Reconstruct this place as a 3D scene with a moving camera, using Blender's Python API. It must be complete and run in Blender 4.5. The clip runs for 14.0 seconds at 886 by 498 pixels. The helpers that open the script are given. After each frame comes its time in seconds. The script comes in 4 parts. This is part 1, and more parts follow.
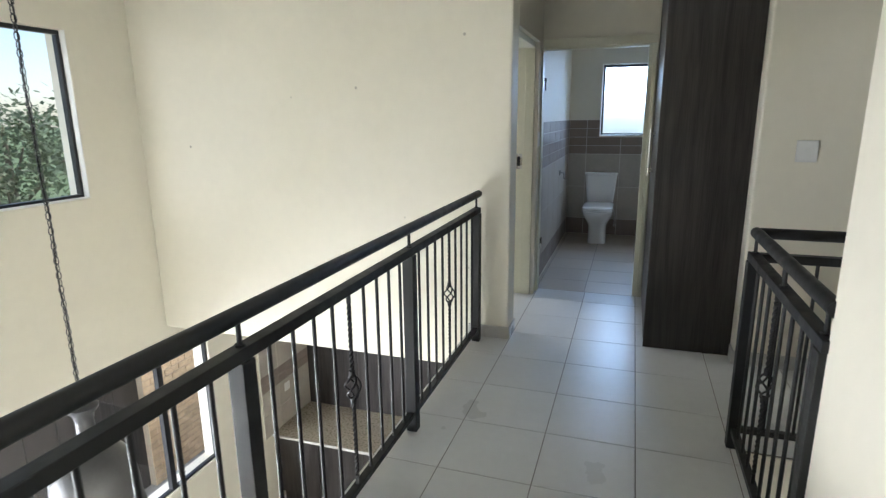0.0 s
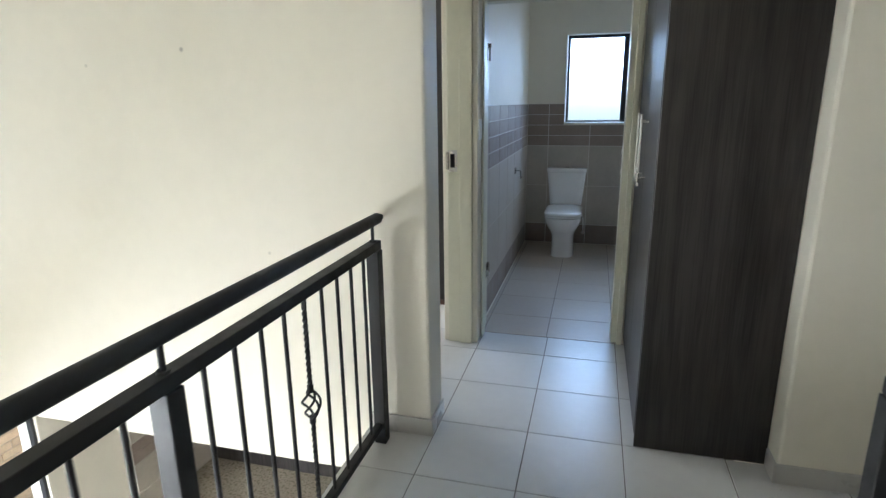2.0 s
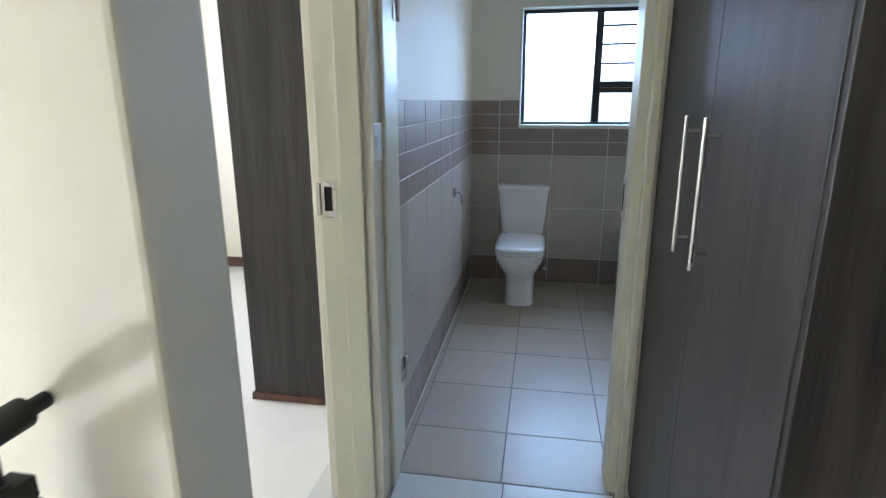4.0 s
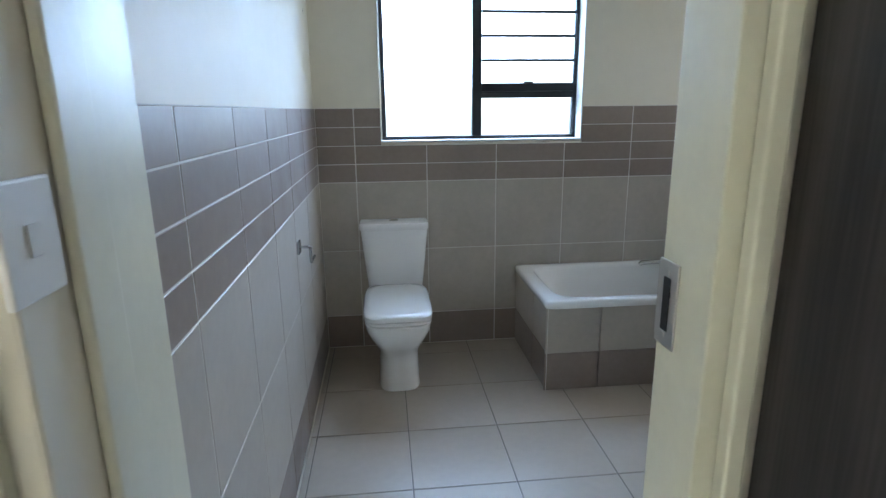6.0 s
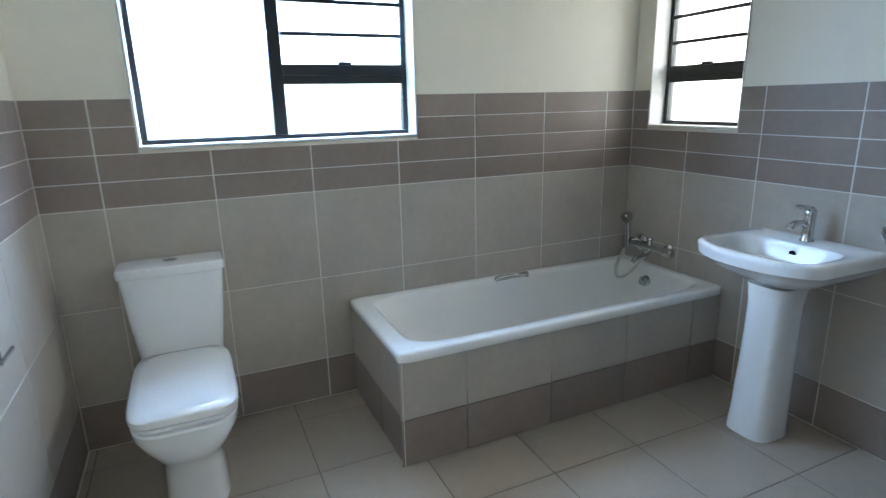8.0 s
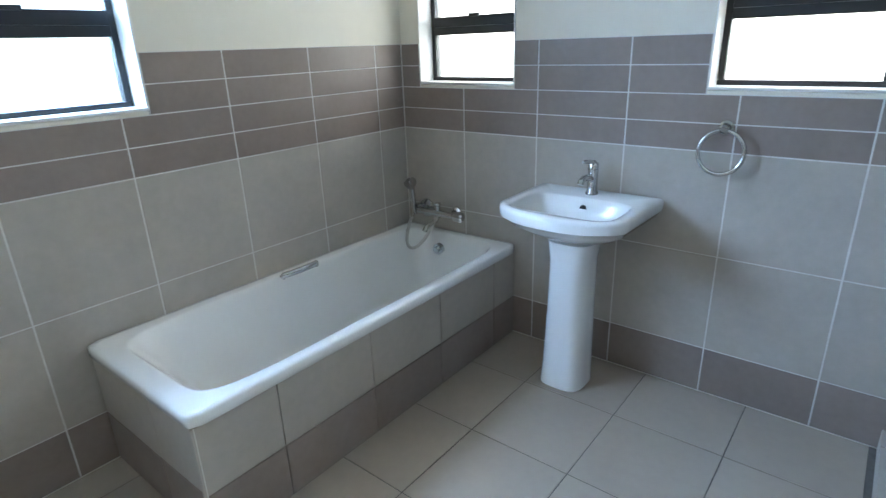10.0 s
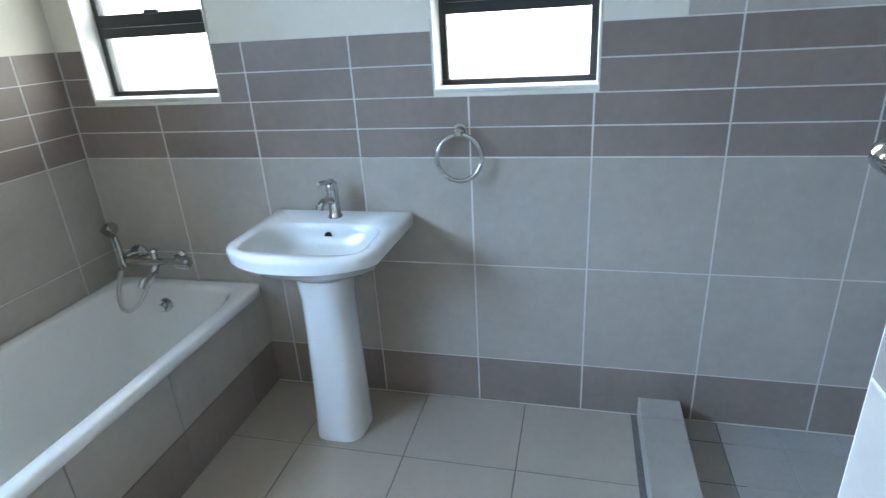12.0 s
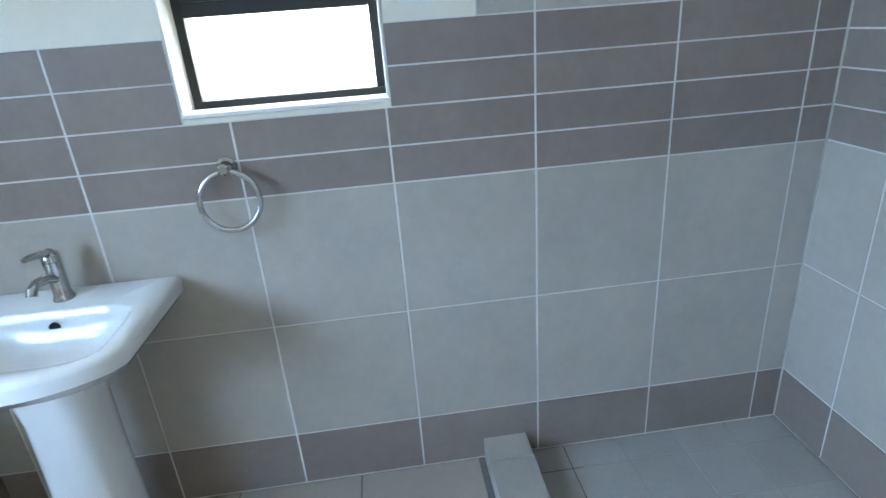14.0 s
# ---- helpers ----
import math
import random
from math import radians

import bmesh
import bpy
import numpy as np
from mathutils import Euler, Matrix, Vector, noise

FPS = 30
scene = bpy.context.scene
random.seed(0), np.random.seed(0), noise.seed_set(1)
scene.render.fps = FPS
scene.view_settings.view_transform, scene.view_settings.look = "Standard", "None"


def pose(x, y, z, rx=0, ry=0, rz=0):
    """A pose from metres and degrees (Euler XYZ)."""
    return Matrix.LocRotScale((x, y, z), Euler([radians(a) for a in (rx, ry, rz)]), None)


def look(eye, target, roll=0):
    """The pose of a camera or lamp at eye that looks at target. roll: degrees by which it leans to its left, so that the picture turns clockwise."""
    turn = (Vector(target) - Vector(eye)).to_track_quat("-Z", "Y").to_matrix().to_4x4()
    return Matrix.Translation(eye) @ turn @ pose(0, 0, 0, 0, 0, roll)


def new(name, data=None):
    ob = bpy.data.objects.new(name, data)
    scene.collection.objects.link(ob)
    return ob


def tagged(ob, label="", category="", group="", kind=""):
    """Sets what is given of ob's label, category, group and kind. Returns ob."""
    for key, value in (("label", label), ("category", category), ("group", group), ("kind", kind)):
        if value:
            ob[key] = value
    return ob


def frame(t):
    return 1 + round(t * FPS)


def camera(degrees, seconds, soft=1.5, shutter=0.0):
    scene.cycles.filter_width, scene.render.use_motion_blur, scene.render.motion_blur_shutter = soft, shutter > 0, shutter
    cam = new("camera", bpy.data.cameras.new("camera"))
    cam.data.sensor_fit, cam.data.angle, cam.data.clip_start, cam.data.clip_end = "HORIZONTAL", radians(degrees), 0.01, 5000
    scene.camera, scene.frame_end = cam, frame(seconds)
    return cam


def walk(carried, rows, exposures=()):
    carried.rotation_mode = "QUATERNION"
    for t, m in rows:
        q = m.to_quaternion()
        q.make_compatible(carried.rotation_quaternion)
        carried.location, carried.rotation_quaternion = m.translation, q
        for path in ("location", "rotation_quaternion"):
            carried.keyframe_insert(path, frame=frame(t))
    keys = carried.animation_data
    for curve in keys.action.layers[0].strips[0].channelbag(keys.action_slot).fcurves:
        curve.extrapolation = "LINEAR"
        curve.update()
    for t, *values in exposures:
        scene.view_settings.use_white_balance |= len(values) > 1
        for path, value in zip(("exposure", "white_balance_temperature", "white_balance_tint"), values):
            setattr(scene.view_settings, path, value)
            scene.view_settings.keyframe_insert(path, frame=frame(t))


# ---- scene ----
cam = camera(77.0, 14.0, soft=1.32, shutter=0.25)
PATH = [
    (0, (0.611, 0.301, 1.487), (-0.011, 2.145, 1.027), -0.6),
    (0.5, (0.562, 0.621, 1.466), (-0.036, 2.472, 1.001), -0.6),
    (1, (0.559, 0.968, 1.441), (-0.006, 2.826, 0.965), -0.6),
    (1.5, (0.552, 1.332, 1.439), (0.018, 3.196, 0.947), -0.5),
    (2, (0.524, 1.709, 1.452), (0.018, 3.577, 0.947), -0.7),
    (4.5, (0.342, 3.523, 1.427), (0.114, 5.444, 0.918), -0.1),
    (5, (0.282, 3.817, 1.435), (0.202, 5.751, 0.932), -0.2),
    (5.5, (0.255, 4.108, 1.430), (0.323, 6.045, 0.938), -0.5),
    (6, (0.22, 4.36, 1.422), (0.421, 6.29, 0.938), -0.6),
    (6.5, (0.192, 4.596, 1.424), (0.531, 6.504, 0.945), -0.5),
    (7, (0.203, 4.798, 1.424), (0.71, 6.672, 0.942), -0.6),
    (7.5, (0.291, 4.981, 1.430), (0.937, 6.808, 0.937), -0.8),
    (8, (0.381, 5.109, 1.397), (1.175, 6.874, 0.887), -1.3),
    (10.5, (0.518, 5.616, 1.436), (2.09, 6.621, 0.718), -2.0),
    (11, (0.634, 5.633, 1.440), (2.296, 6.472, 0.711), -2.4),
    (11.5, (0.73, 5.635, 1.450), (2.471, 6.288, 0.714), -2.9),
    (12, (0.835, 5.638, 1.462), (2.628, 6.101, 0.707), -3.5),
    (12.5, (0.91, 5.661, 1.450), (2.745, 5.921, 0.697), -3.8),
    (13, (0.977, 5.657, 1.447), (2.826, 5.751, 0.692), -4.0),
    (13.5, (1.085, 5.628, 1.444), (2.934, 5.589, 0.682), -4.3),
    (14, (1.191, 5.615, 1.435), (3.032, 5.445, 0.673), -4.4),
]
EXPOSURES = [(0, 0.60, 5850, 11), (1, 0.72, 5820, 11), (2, 0.74, 5800, 11), (4.5, 1.24, 5800, 11), (6.5, 1.58, 6080, 11), (8, 1.95, 5950, 9), (9, 2.10, 5860, 9), (11, 2.34, 5790, 8), (12.5, 2.44, 5880, 7), (14, 2.47, 5900, 6)]
SKY, P_NORTH, P_EAST, P_BED, P_VOID, P_LOWER, P_SOUTH = 0.15, 245, 46, 38, 66, 560, 5
walk(cam, [(t, look(eye, target, roll)) for t, eye, target, roll in PATH], EXPOSURES)

# ---------------------------------------------------------------- light
world = bpy.data.worlds.new("world")
scene.world = world
world.use_nodes = True
wn = world.node_tree.nodes
sky = wn.new("ShaderNodeTexSky")
sky.sky_type = "NISHITA"
sky.sun_disc = False
sky.sun_elevation = radians(66)
sky.sun_rotation = radians(20)
wn["Background"].inputs["Strength"].default_value = SKY
world.node_tree.links.new(sky.outputs["Color"], wn["Background"].inputs["Color"])

sun = new("sun", bpy.data.lights.new("sun", "SUN"))
sun.data.energy, sun.data.angle, sun.data.color = 4.5, radians(0.5), (1.0, 0.95, 0.87)
sun.matrix_world = look((2.0, 4.0, 10.0), (0, 0, 0))


def window_light(centre, towards, width, height, watts, colour):
    """An area lamp standing in for daylight that enters by a window."""
    lamp = new("daylight_stand_in", bpy.data.lights.new("daylight_stand_in", "AREA"))
    d = lamp.data
    d.shape, d.size, d.size_y, d.energy, d.color = "RECTANGLE", width, height, watts, colour
    c = Vector(centre)
    lamp.matrix_world = look(c, c + Vector(towards))
    return lamp


DAY, COOL, WARM = (1.0, 0.98, 0.94), (0.48, 0.69, 1.0), (1.0, 0.985, 0.95)
SUNLIT = (1.0, 0.925, 0.81)
# broad area lamps outdoors standing in for skylight, most leaning towards the house
window_light((-0.20, 8.90, 2.60), (0, -1, -0.45), 4.2, 2.0, P_NORTH, COOL)
window_light((3.46, 6.55, 1.93), (-1, 0, -0.45), 3.8, 2.0, P_EAST, SUNLIT)
window_light((-3.30, 5.70, 1.55), (1, 0, 0), 2.1, 1.15, P_BED, DAY)
window_light((-3.92, 0.45, 1.95), (1, 0, -0.5), 2.2, 2.0, P_VOID, WARM)
# fill lamp behind the added south window, brightening the upper hall
window_light((-1.85, -2.0, 1.95), (0, 1, -0.5), 2.2, 2.0, P_SOUTH, WARM)
# strong fill lamp facing the added lower window; its bounce lifts the void walls
window_light((-3.92, 0.60, -0.80), (1, 0, -0.3), 2.2, 1.9, P_LOWER, WARM)


# ---------------------------------------------------------------- materials
def material(name, colour, rough=0.5, metal=0.0, spread=0.06, scale=6.0, fine=60.0, bump=0.0, bump_scale=200.0,
             per_object=0.0, coat=0.0, stretch=(1, 1, 1), rough_spread=0.08, spec=0.5):
    m = bpy.data.materials.new(name)
    m.use_nodes = True
    n, l = m.node_tree.nodes, m.node_tree.links
    b = n["Principled BSDF"]
    b.inputs["Metallic"].default_value = metal
    b.inputs["Coat Weight"].default_value = coat
    b.inputs["Coat Roughness"].default_value = 0.05
    b.inputs["Specular IOR Level"].default_value = spec
    geo = n.new("ShaderNodeNewGeometry")
    mp = n.new("ShaderNodeMapping")
    mp.inputs["Scale"].default_value = stretch
    l.new(geo.outputs["Position"], mp.inputs["Vector"])
    big = n.new("ShaderNodeTexNoise")
    big.inputs["Scale"].default_value = scale
    big.inputs["Detail"].default_value = 5
    small = n.new("ShaderNodeTexNoise")
    small.inputs["Scale"].default_value = fine
    small.inputs["Detail"].default_value = 3
    for t in (big, small):
        l.new(mp.outputs["Vector"], t.inputs["Vector"])
    add = n.new("ShaderNodeMath")
    add.operation = "MULTIPLY_ADD"
    l.new(small.outputs["Fac"], add.inputs[0])
    add.inputs[1].default_value = 0.6
    l.new(big.outputs["Fac"], add.inputs[2])
    rng = n.new("ShaderNodeMapRange")
    rng.inputs["From Min"].default_value = 0.45
    rng.inputs["From Max"].default_value = 1.15
    rng.inputs["To Min"].default_value = 1 - spread
    rng.inputs["To Max"].default_value = 1 + spread
    l.new(add.outputs[0], rng.inputs["Value"])
    value = rng.outputs[0]
    if per_object:
        info = n.new("ShaderNodeObjectInfo")
        vary = n.new("ShaderNodeMapRange")
        vary.inputs["To Min"].default_value = 1 - per_object
        vary.inputs["To Max"].default_value = 1 + per_object
        l.new(info.outputs["Random"], vary.inputs["Value"])
        mul = n.new("ShaderNodeMath")
        mul.operation = "MULTIPLY"
        l.new(value, mul.inputs[0])
        l.new(vary.outputs[0], mul.inputs[1])
        value = mul.outputs[0]
    tint = n.new("ShaderNodeVectorMath")
    tint.operation = "SCALE"
    tint.inputs[0].default_value = colour
    l.new(value, tint.inputs["Scale"])
    l.new(tint.outputs[0], b.inputs["Base Color"])
    rr = n.new("ShaderNodeMapRange")
    rr.inputs["From Min"].default_value = 0.3
    rr.inputs["From Max"].default_value = 0.7
    rr.inputs["To Min"].default_value = max(0.02, rough - rough_spread)
    rr.inputs["To Max"].default_value = min(1, rough + rough_spread)
    l.new(big.outputs["Fac"], rr.inputs["Value"])
    l.new(rr.outputs[0], b.inputs["Roughness"])
    if bump:
        bt = n.new("ShaderNodeTexNoise")
        bt.inputs["Scale"].default_value = bump_scale
        bt.inputs["Detail"].default_value = 4
        l.new(mp.outputs["Vector"], bt.inputs["Vector"])
        bm_ = n.new("ShaderNodeBump")
        bm_.inputs["Strength"].default_value = bump
        bm_.inputs["Distance"].default_value = 0.004
        l.new(bt.outputs["Fac"], bm_.inputs["Height"])
        l.new(bm_.outputs["Normal"], b.inputs["Normal"])
    return m


def add_specks(m, scale, size, depth):
    """Sparse small dark marks, such as nail holes and scuffs, over a plain material."""
    n, l = m.node_tree.nodes, m.node_tree.links
    b = n["Principled BSDF"]
    was = b.inputs["Base Color"].links[0].from_socket
    geo = n.new("ShaderNodeNewGeometry")
    v = n.new("ShaderNodeTexVoronoi")
    v.inputs["Scale"].default_value = scale
    l.new(geo.outputs["Position"], v.inputs["Vector"])
    rr = n.new("ShaderNodeMapRange")
    rr.inputs["From Min"].default_value = size * 0.5
    rr.inputs["From Max"].default_value = size
    rr.inputs["To Min"].default_value = depth
    rr.inputs["To Max"].default_value = 1.0
    l.new(v.outputs["Distance"], rr.inputs["Value"])
    s = n.new("ShaderNodeVectorMath")
    s.operation = "SCALE"
    l.new(was, s.inputs[0])
    l.new(rr.outputs[0], s.inputs["Scale"])
    l.new(s.outputs[0], b.inputs["Base Color"])


def wood(name, dark, light, rough, scale=1.0):
    """Straight upright grain with darker pores."""
    m = bpy.data.materials.new(name)
    m.use_nodes = True
    n, l = m.node_tree.nodes, m.node_tree.links
    b = n["Principled BSDF"]
    geo = n.new("ShaderNodeNewGeometry")
    mp = n.new("ShaderNodeMapping")
    mp.inputs["Scale"].default_value = (14 * scale, 14 * scale, 0.9 * scale)
    l.new(geo.outputs["Position"], mp.inputs["Vector"])
    a = n.new("ShaderNodeTexNoise")
    a.inputs["Scale"].default_value = 1.6
    a.inputs["Detail"].default_value = 6
    a.inputs["Distortion"].default_value = 0.6
    l.new(mp.outputs["Vector"], a.inputs["Vector"])
    mp2 = n.new("ShaderNodeMapping")
    mp2.inputs["Scale"].default_value = (90 * scale, 90 * scale, 2.2 * scale)
    l.new(geo.outputs["Position"], mp2.inputs["Vector"])
    c = n.new("ShaderNodeTexNoise")
    c.inputs["Scale"].default_value = 2.0
    c.inputs["Detail"].default_value = 4
    l.new(mp2.outputs["Vector"], c.inputs["Vector"])
    mix = n.new("ShaderNodeMath")
    mix.operation = "MULTIPLY_ADD"
    l.new(c.outputs["Fac"], mix.inputs[0])
    mix.inputs[1].default_value = 0.7
    l.new(a.outputs["Fac"], mix.inputs[2])
    ramp = n.new("ShaderNodeValToRGB")
    ramp.color_ramp.elements[0].position = 0.62
    ramp.color_ramp.elements[0].color = (*dark, 1)
    ramp.color_ramp.elements[1].position = 1.0
    ramp.color_ramp.elements[1].color = (*light, 1)
    l.new(mix.outputs[0], ramp.inputs["Fac"])
    l.new(ramp.outputs["Color"], b.inputs["Base Color"])
    b.inputs["Roughness"].default_value = rough
    bump = n.new("ShaderNodeBump")
    bump.inputs["Strength"].default_value = 0.25
    bump.inputs["Distance"].default_value = 0.001
    l.new(c.outputs["Fac"], bump.inputs["Height"])
    l.new(bump.outputs["Normal"], b.inputs["Normal"])
    return m


PLASTER = material("cream_plaster", (0.775, 0.735, 0.625), 0.62, spread=0.035, scale=2.2, fine=14, bump=0.22, bump_scale=38)
add_specks(PLASTER, 3.2, 0.045, 0.55)
CEILING = material("white_ceiling", (0.78, 0.77, 0.72), 0.8, spread=0.02, bump=0.1)
REVEAL = material("white_plaster", (0.82, 0.82, 0.80), 0.6, spread=0.03, bump=0.15, bump_scale=60)
FRAME_PAINT = material("cream_enamel", (0.70, 0.685, 0.555), 0.38, spread=0.05, scale=5, fine=40, bump=0.12, bump_scale=26)
HALL_TILE = material("pale_hall_tile", (0.57, 0.57, 0.56), 0.30, spread=0.05, scale=3.0, fine=22, per_object=0.025, bump=0.03, bump_scale=30, rough_spread=0.03)
FLOOR_TILE = material("pale_grey_floor_tile", (0.42, 0.362, 0.295), 0.32, spread=0.07, scale=3.5, fine=26, per_object=0.03, bump=0.03, bump_scale=30, rough_spread=0.025)
FLOOR_GROUT = material("grey_grout", (0.17, 0.155, 0.14), 0.85, spread=0.3, scale=5, fine=50)
TILE_LIGHT = material("light_taupe_tile", (0.43, 0.392, 0.338), 0.41, spread=0.10, scale=5, fine=30, per_object=0.035, bump=0.05, bump_scale=60)
TILE_DARK = material("dark_taupe_tile", (0.255, 0.208, 0.178), 0.41, spread=0.12, scale=6, fine=34, per_object=0.06, bump=0.05, bump_scale=60)
WALL_GROUT = material("white_grout", (0.66, 0.645, 0.61), 0.85, spread=0.10, scale=8, fine=70)
SKIRT_TILE = material("grey_skirting_tile", (0.50, 0.485, 0.455), 0.3, spread=0.06)
WENGE = wood("dark_wenge_board", (0.009, 0.0075, 0.007), (0.037, 0.031, 0.029), 0.40)
BROWN_WOOD = wood("red_brown_wood", (0.05, 0.022, 0.014), (0.13, 0.06, 0.038), 0.4)
BLACK_STEEL = material("black_painted_steel", (0.013, 0.0135, 0.0145), 0.5, spec=0.35, spread=0.15, scale=20, fine=120, bump=0.06, bump_scale=150)
BLACK_ALU = material("black_aluminium", (0.014, 0.015, 0.017), 0.4, spread=0.1)
CERAMIC = material("white_ceramic", (0.82, 0.83, 0.83), 0.13, spread=0.015, coat=0.6, rough_spread=0.03)
ACRYLIC = material("white_acrylic", (0.83, 0.83, 0.81), 0.2, spread=0.02, coat=0.4, rough_spread=0.05)
CHROME = material("chrome", (0.56, 0.57, 0.58), 0.09, 1.0, spread=0.03, rough_spread=0.05)
STEEL = material("brushed_steel", (0.62, 0.60, 0.57), 0.3, 1.0, spread=0.05)
WHITE_PLASTIC = material("white_plastic", (0.80, 0.80, 0.78), 0.35, spread=0.02)
# near-black colour that paints the shade inside holes that aren't cut
HOLE_SHADE = material("painted_hole_shade", (0.01, 0.01, 0.01), 0.9, spread=0.05)
GRANITE = material("beige_granite", (0.33, 0.29, 0.22), 0.3, spread=0.45, scale=40, fine=180)
BED_FLOOR = material("pale_bedroom_floor", (0.68, 0.67, 0.65), 0.4, spread=0.05)
LAMP_GREY = material("dark_grey_metal", (0.085, 0.085, 0.09), 0.36, 0.4, spread=0.12)
BRICK = material("tan_face_brick", (0.56, 0.42, 0.27), 0.85, spread=0.2, scale=9, per_object=0.12, bump=0.3, bump_scale=80)
MORTAR = material("mortar", (0.42, 0.36, 0.28), 0.9, spread=0.12)
PAVING = material("concrete_paving", (0.34, 0.33, 0.31), 0.85, spread=0.2, scale=3, bump=0.2)
GRASS = material("lawn", (0.07, 0.11, 0.035), 0.95, spread=0.35, scale=2)
BARK = material("bark", (0.12, 0.09, 0.065), 0.9, spread=0.3, bump=0.5, bump_scale=30)
LEAF = material("leaf_green", (0.11, 0.155, 0.075), 0.6, spread=0.4, scale=3, fine=20)
EXT_WALL = material("exterior_plaster", (0.55, 0.52, 0.46), 0.8, spread=0.08)
SHOWER_GROUT = material("pale_grout", (0.36, 0.34, 0.31), 0.8, spread=0.15)
SHOWER_FLOOR = material("shower_mosaic", (0.40, 0.375, 0.34), 0.4, spread=0.1, per_object=0.05)


def glass_material(name, rough, colour=(1, 1, 1)):
    m = bpy.data.materials.new(name)
    m.use_nodes = True
    b = m.node_tree.nodes["Principled BSDF"]
    b.inputs["Base Color"].default_value = (*colour, 1)
    b.inputs["Transmission Weight"].default_value = 1.0
    b.inputs["Roughness"].default_value = rough
    b.inputs["IOR"].default_value = 1.45
    return m


GLASS = glass_material("clear_glass", 0.0)
FROSTED = glass_material("obscure_glass", 0.35, (0.97, 0.99, 1.0))


# ---------------------------------------------------------------- mesh helpers
def link_mesh(name, bm, mat, smooth=False, sharp=35):
    bmesh.ops.recalc_face_normals(bm, faces=bm.faces)
    me = bpy.data.meshes.new(name)
    if smooth:
        for f in bm.faces:
            f.smooth = True
        for e in bm.edges:
            if len(e.link_faces) == 2 and e.calc_face_angle(0) > radians(sharp):
                e.smooth = False
    bm.to_mesh(me)
    bm.free()
    me.materials.append(mat)
    return new(name, me)


def part(name, bm, mat, parent, label="", smooth=False, sharp=35):
    ob = link_mesh(name, bm, mat, smooth, sharp)
    ob.parent = parent
    if label:
        ob["label"] = label
    return ob


def thing(name, label, category, at=(0, 0, 0), group="", kind=""):
    ob = new(name)
    ob.empty_display_size = 0.1
    ob.location = at
    return tagged(ob, label, category, group, kind)


def add_box(bm, x0, x1, y0, y1, z0, z1, bevel=0.0, segs=2):
    r = bmesh.ops.create_cube(bm, size=1.0)
    vs = r["verts"]
    for v in vs:
        v.co = Vector(((x0 + x1) / 2 + v.co.x * (x1 - x0), (y0 + y1) / 2 + v.co.y * (y1 - y0), (z0 + z1) / 2 + v.co.z * (z1 - z0)))
    if bevel:
        es = list({e for v in vs for e in v.link_edges})
        bmesh.ops.bevel(bm, geom=es, offset=bevel, segments=segs, affect="EDGES", profile=0.5)
    return bm


def box(x0, x1, y0, y1, z0, z1, bevel=0.0, segs=2):
    return add_box(bmesh.new(), x0, x1, y0, y1, z0, z1, bevel, segs)


def ring_of(bm, pts):
    return [bm.verts.new(p) for p in pts]


def skin(bm, rings, close=True):
    for a, b in zip(rings, rings[1:]):
        k = len(a)
        for i in range(k if close else k - 1):
            j = (i + 1) % k
            bm.faces.new((a[i], a[j], b[j], b[i]))


def superellipse(cx, cy, z, rx, ry, p, n=48):
    out = []
    for i in range(n):
        a = 2 * math.pi * (i + 0.5) / n
        c, s = math.cos(a), math.sin(a)
        # radius along the ray keeps corners well sampled
        r = (abs(c) ** p + abs(s) ** p) ** (-1.0 / p)
        out.append(Vector((cx + rx * c * r, cy + ry * s * r, z)))
    return out


def loft(sections, n=48, cap_first=True, cap_last=True):
    """sections: (cx, cy, z, rx, ry, power)."""
    bm = bmesh.new()
    rings = [ring_of(bm, superellipse(*s, n=n)) for s in sections]
    skin(bm, rings)
    if cap_first:
        bm.faces.new(rings[0])
    if cap_last:
        bm.faces.new(rings[-1])
    return bm


def add_tube(bm, pts, radius, n=10, caps=True, radii=None):
    pts = [Vector(p) for p in pts]
    rings = []
    up = Vector((0.13, 0.27, 0.95)).normalized()
    side = None
    for i, p in enumerate(pts):
        d = (pts[min(i + 1, len(pts) - 1)] - pts[max(i - 1, 0)]).normalized()
        if side is None:
            side = d.cross(up).normalized()
        else:
            side = (side - d * side.dot(d)).normalized()
        other = d.cross(side)
        r = radii[i] if radii else radius
        rings.append(ring_of(bm, [p + (side * math.cos(2 * math.pi * k / n) + other * math.sin(2 * math.pi * k / n)) * r for k in range(n)]))
    skin(bm, rings)
    if caps:
        bm.faces.new(rings[0])
        bm.faces.new(rings[-1])
    return bm


def tube(pts, radius, n=10, caps=True, radii=None):
    return add_tube(bmesh.new(), pts, radius, n, caps, radii)


def arc(centre, radius, a0, a1, plane="xz", n=24):
    """Points on a circle in a plane, degrees."""
    out = []
    for i in range(n + 1):
        a = radians(a0 + (a1 - a0) * i / n)
        u, v = math.cos(a) * radius, math.sin(a) * radius
        d = {"xz": (u, 0, v), "yz": (0, u, v), "xy": (u, v, 0)}[plane]
        out.append(Vector(centre) + Vector(d))
    return out


def lathe(profile, centre, n=40):
    """profile: (radius, z) from the top down."""
    bm = bmesh.new()
    rings = []
    for r, z in profile:
        rings.append(ring_of(bm, [Vector((centre[0] + r * math.cos(2 * math.pi * k / n), centre[1] + r * math.sin(2 * math.pi * k / n), z)) for k in range(n)]))
    skin(bm, rings)
    return bm


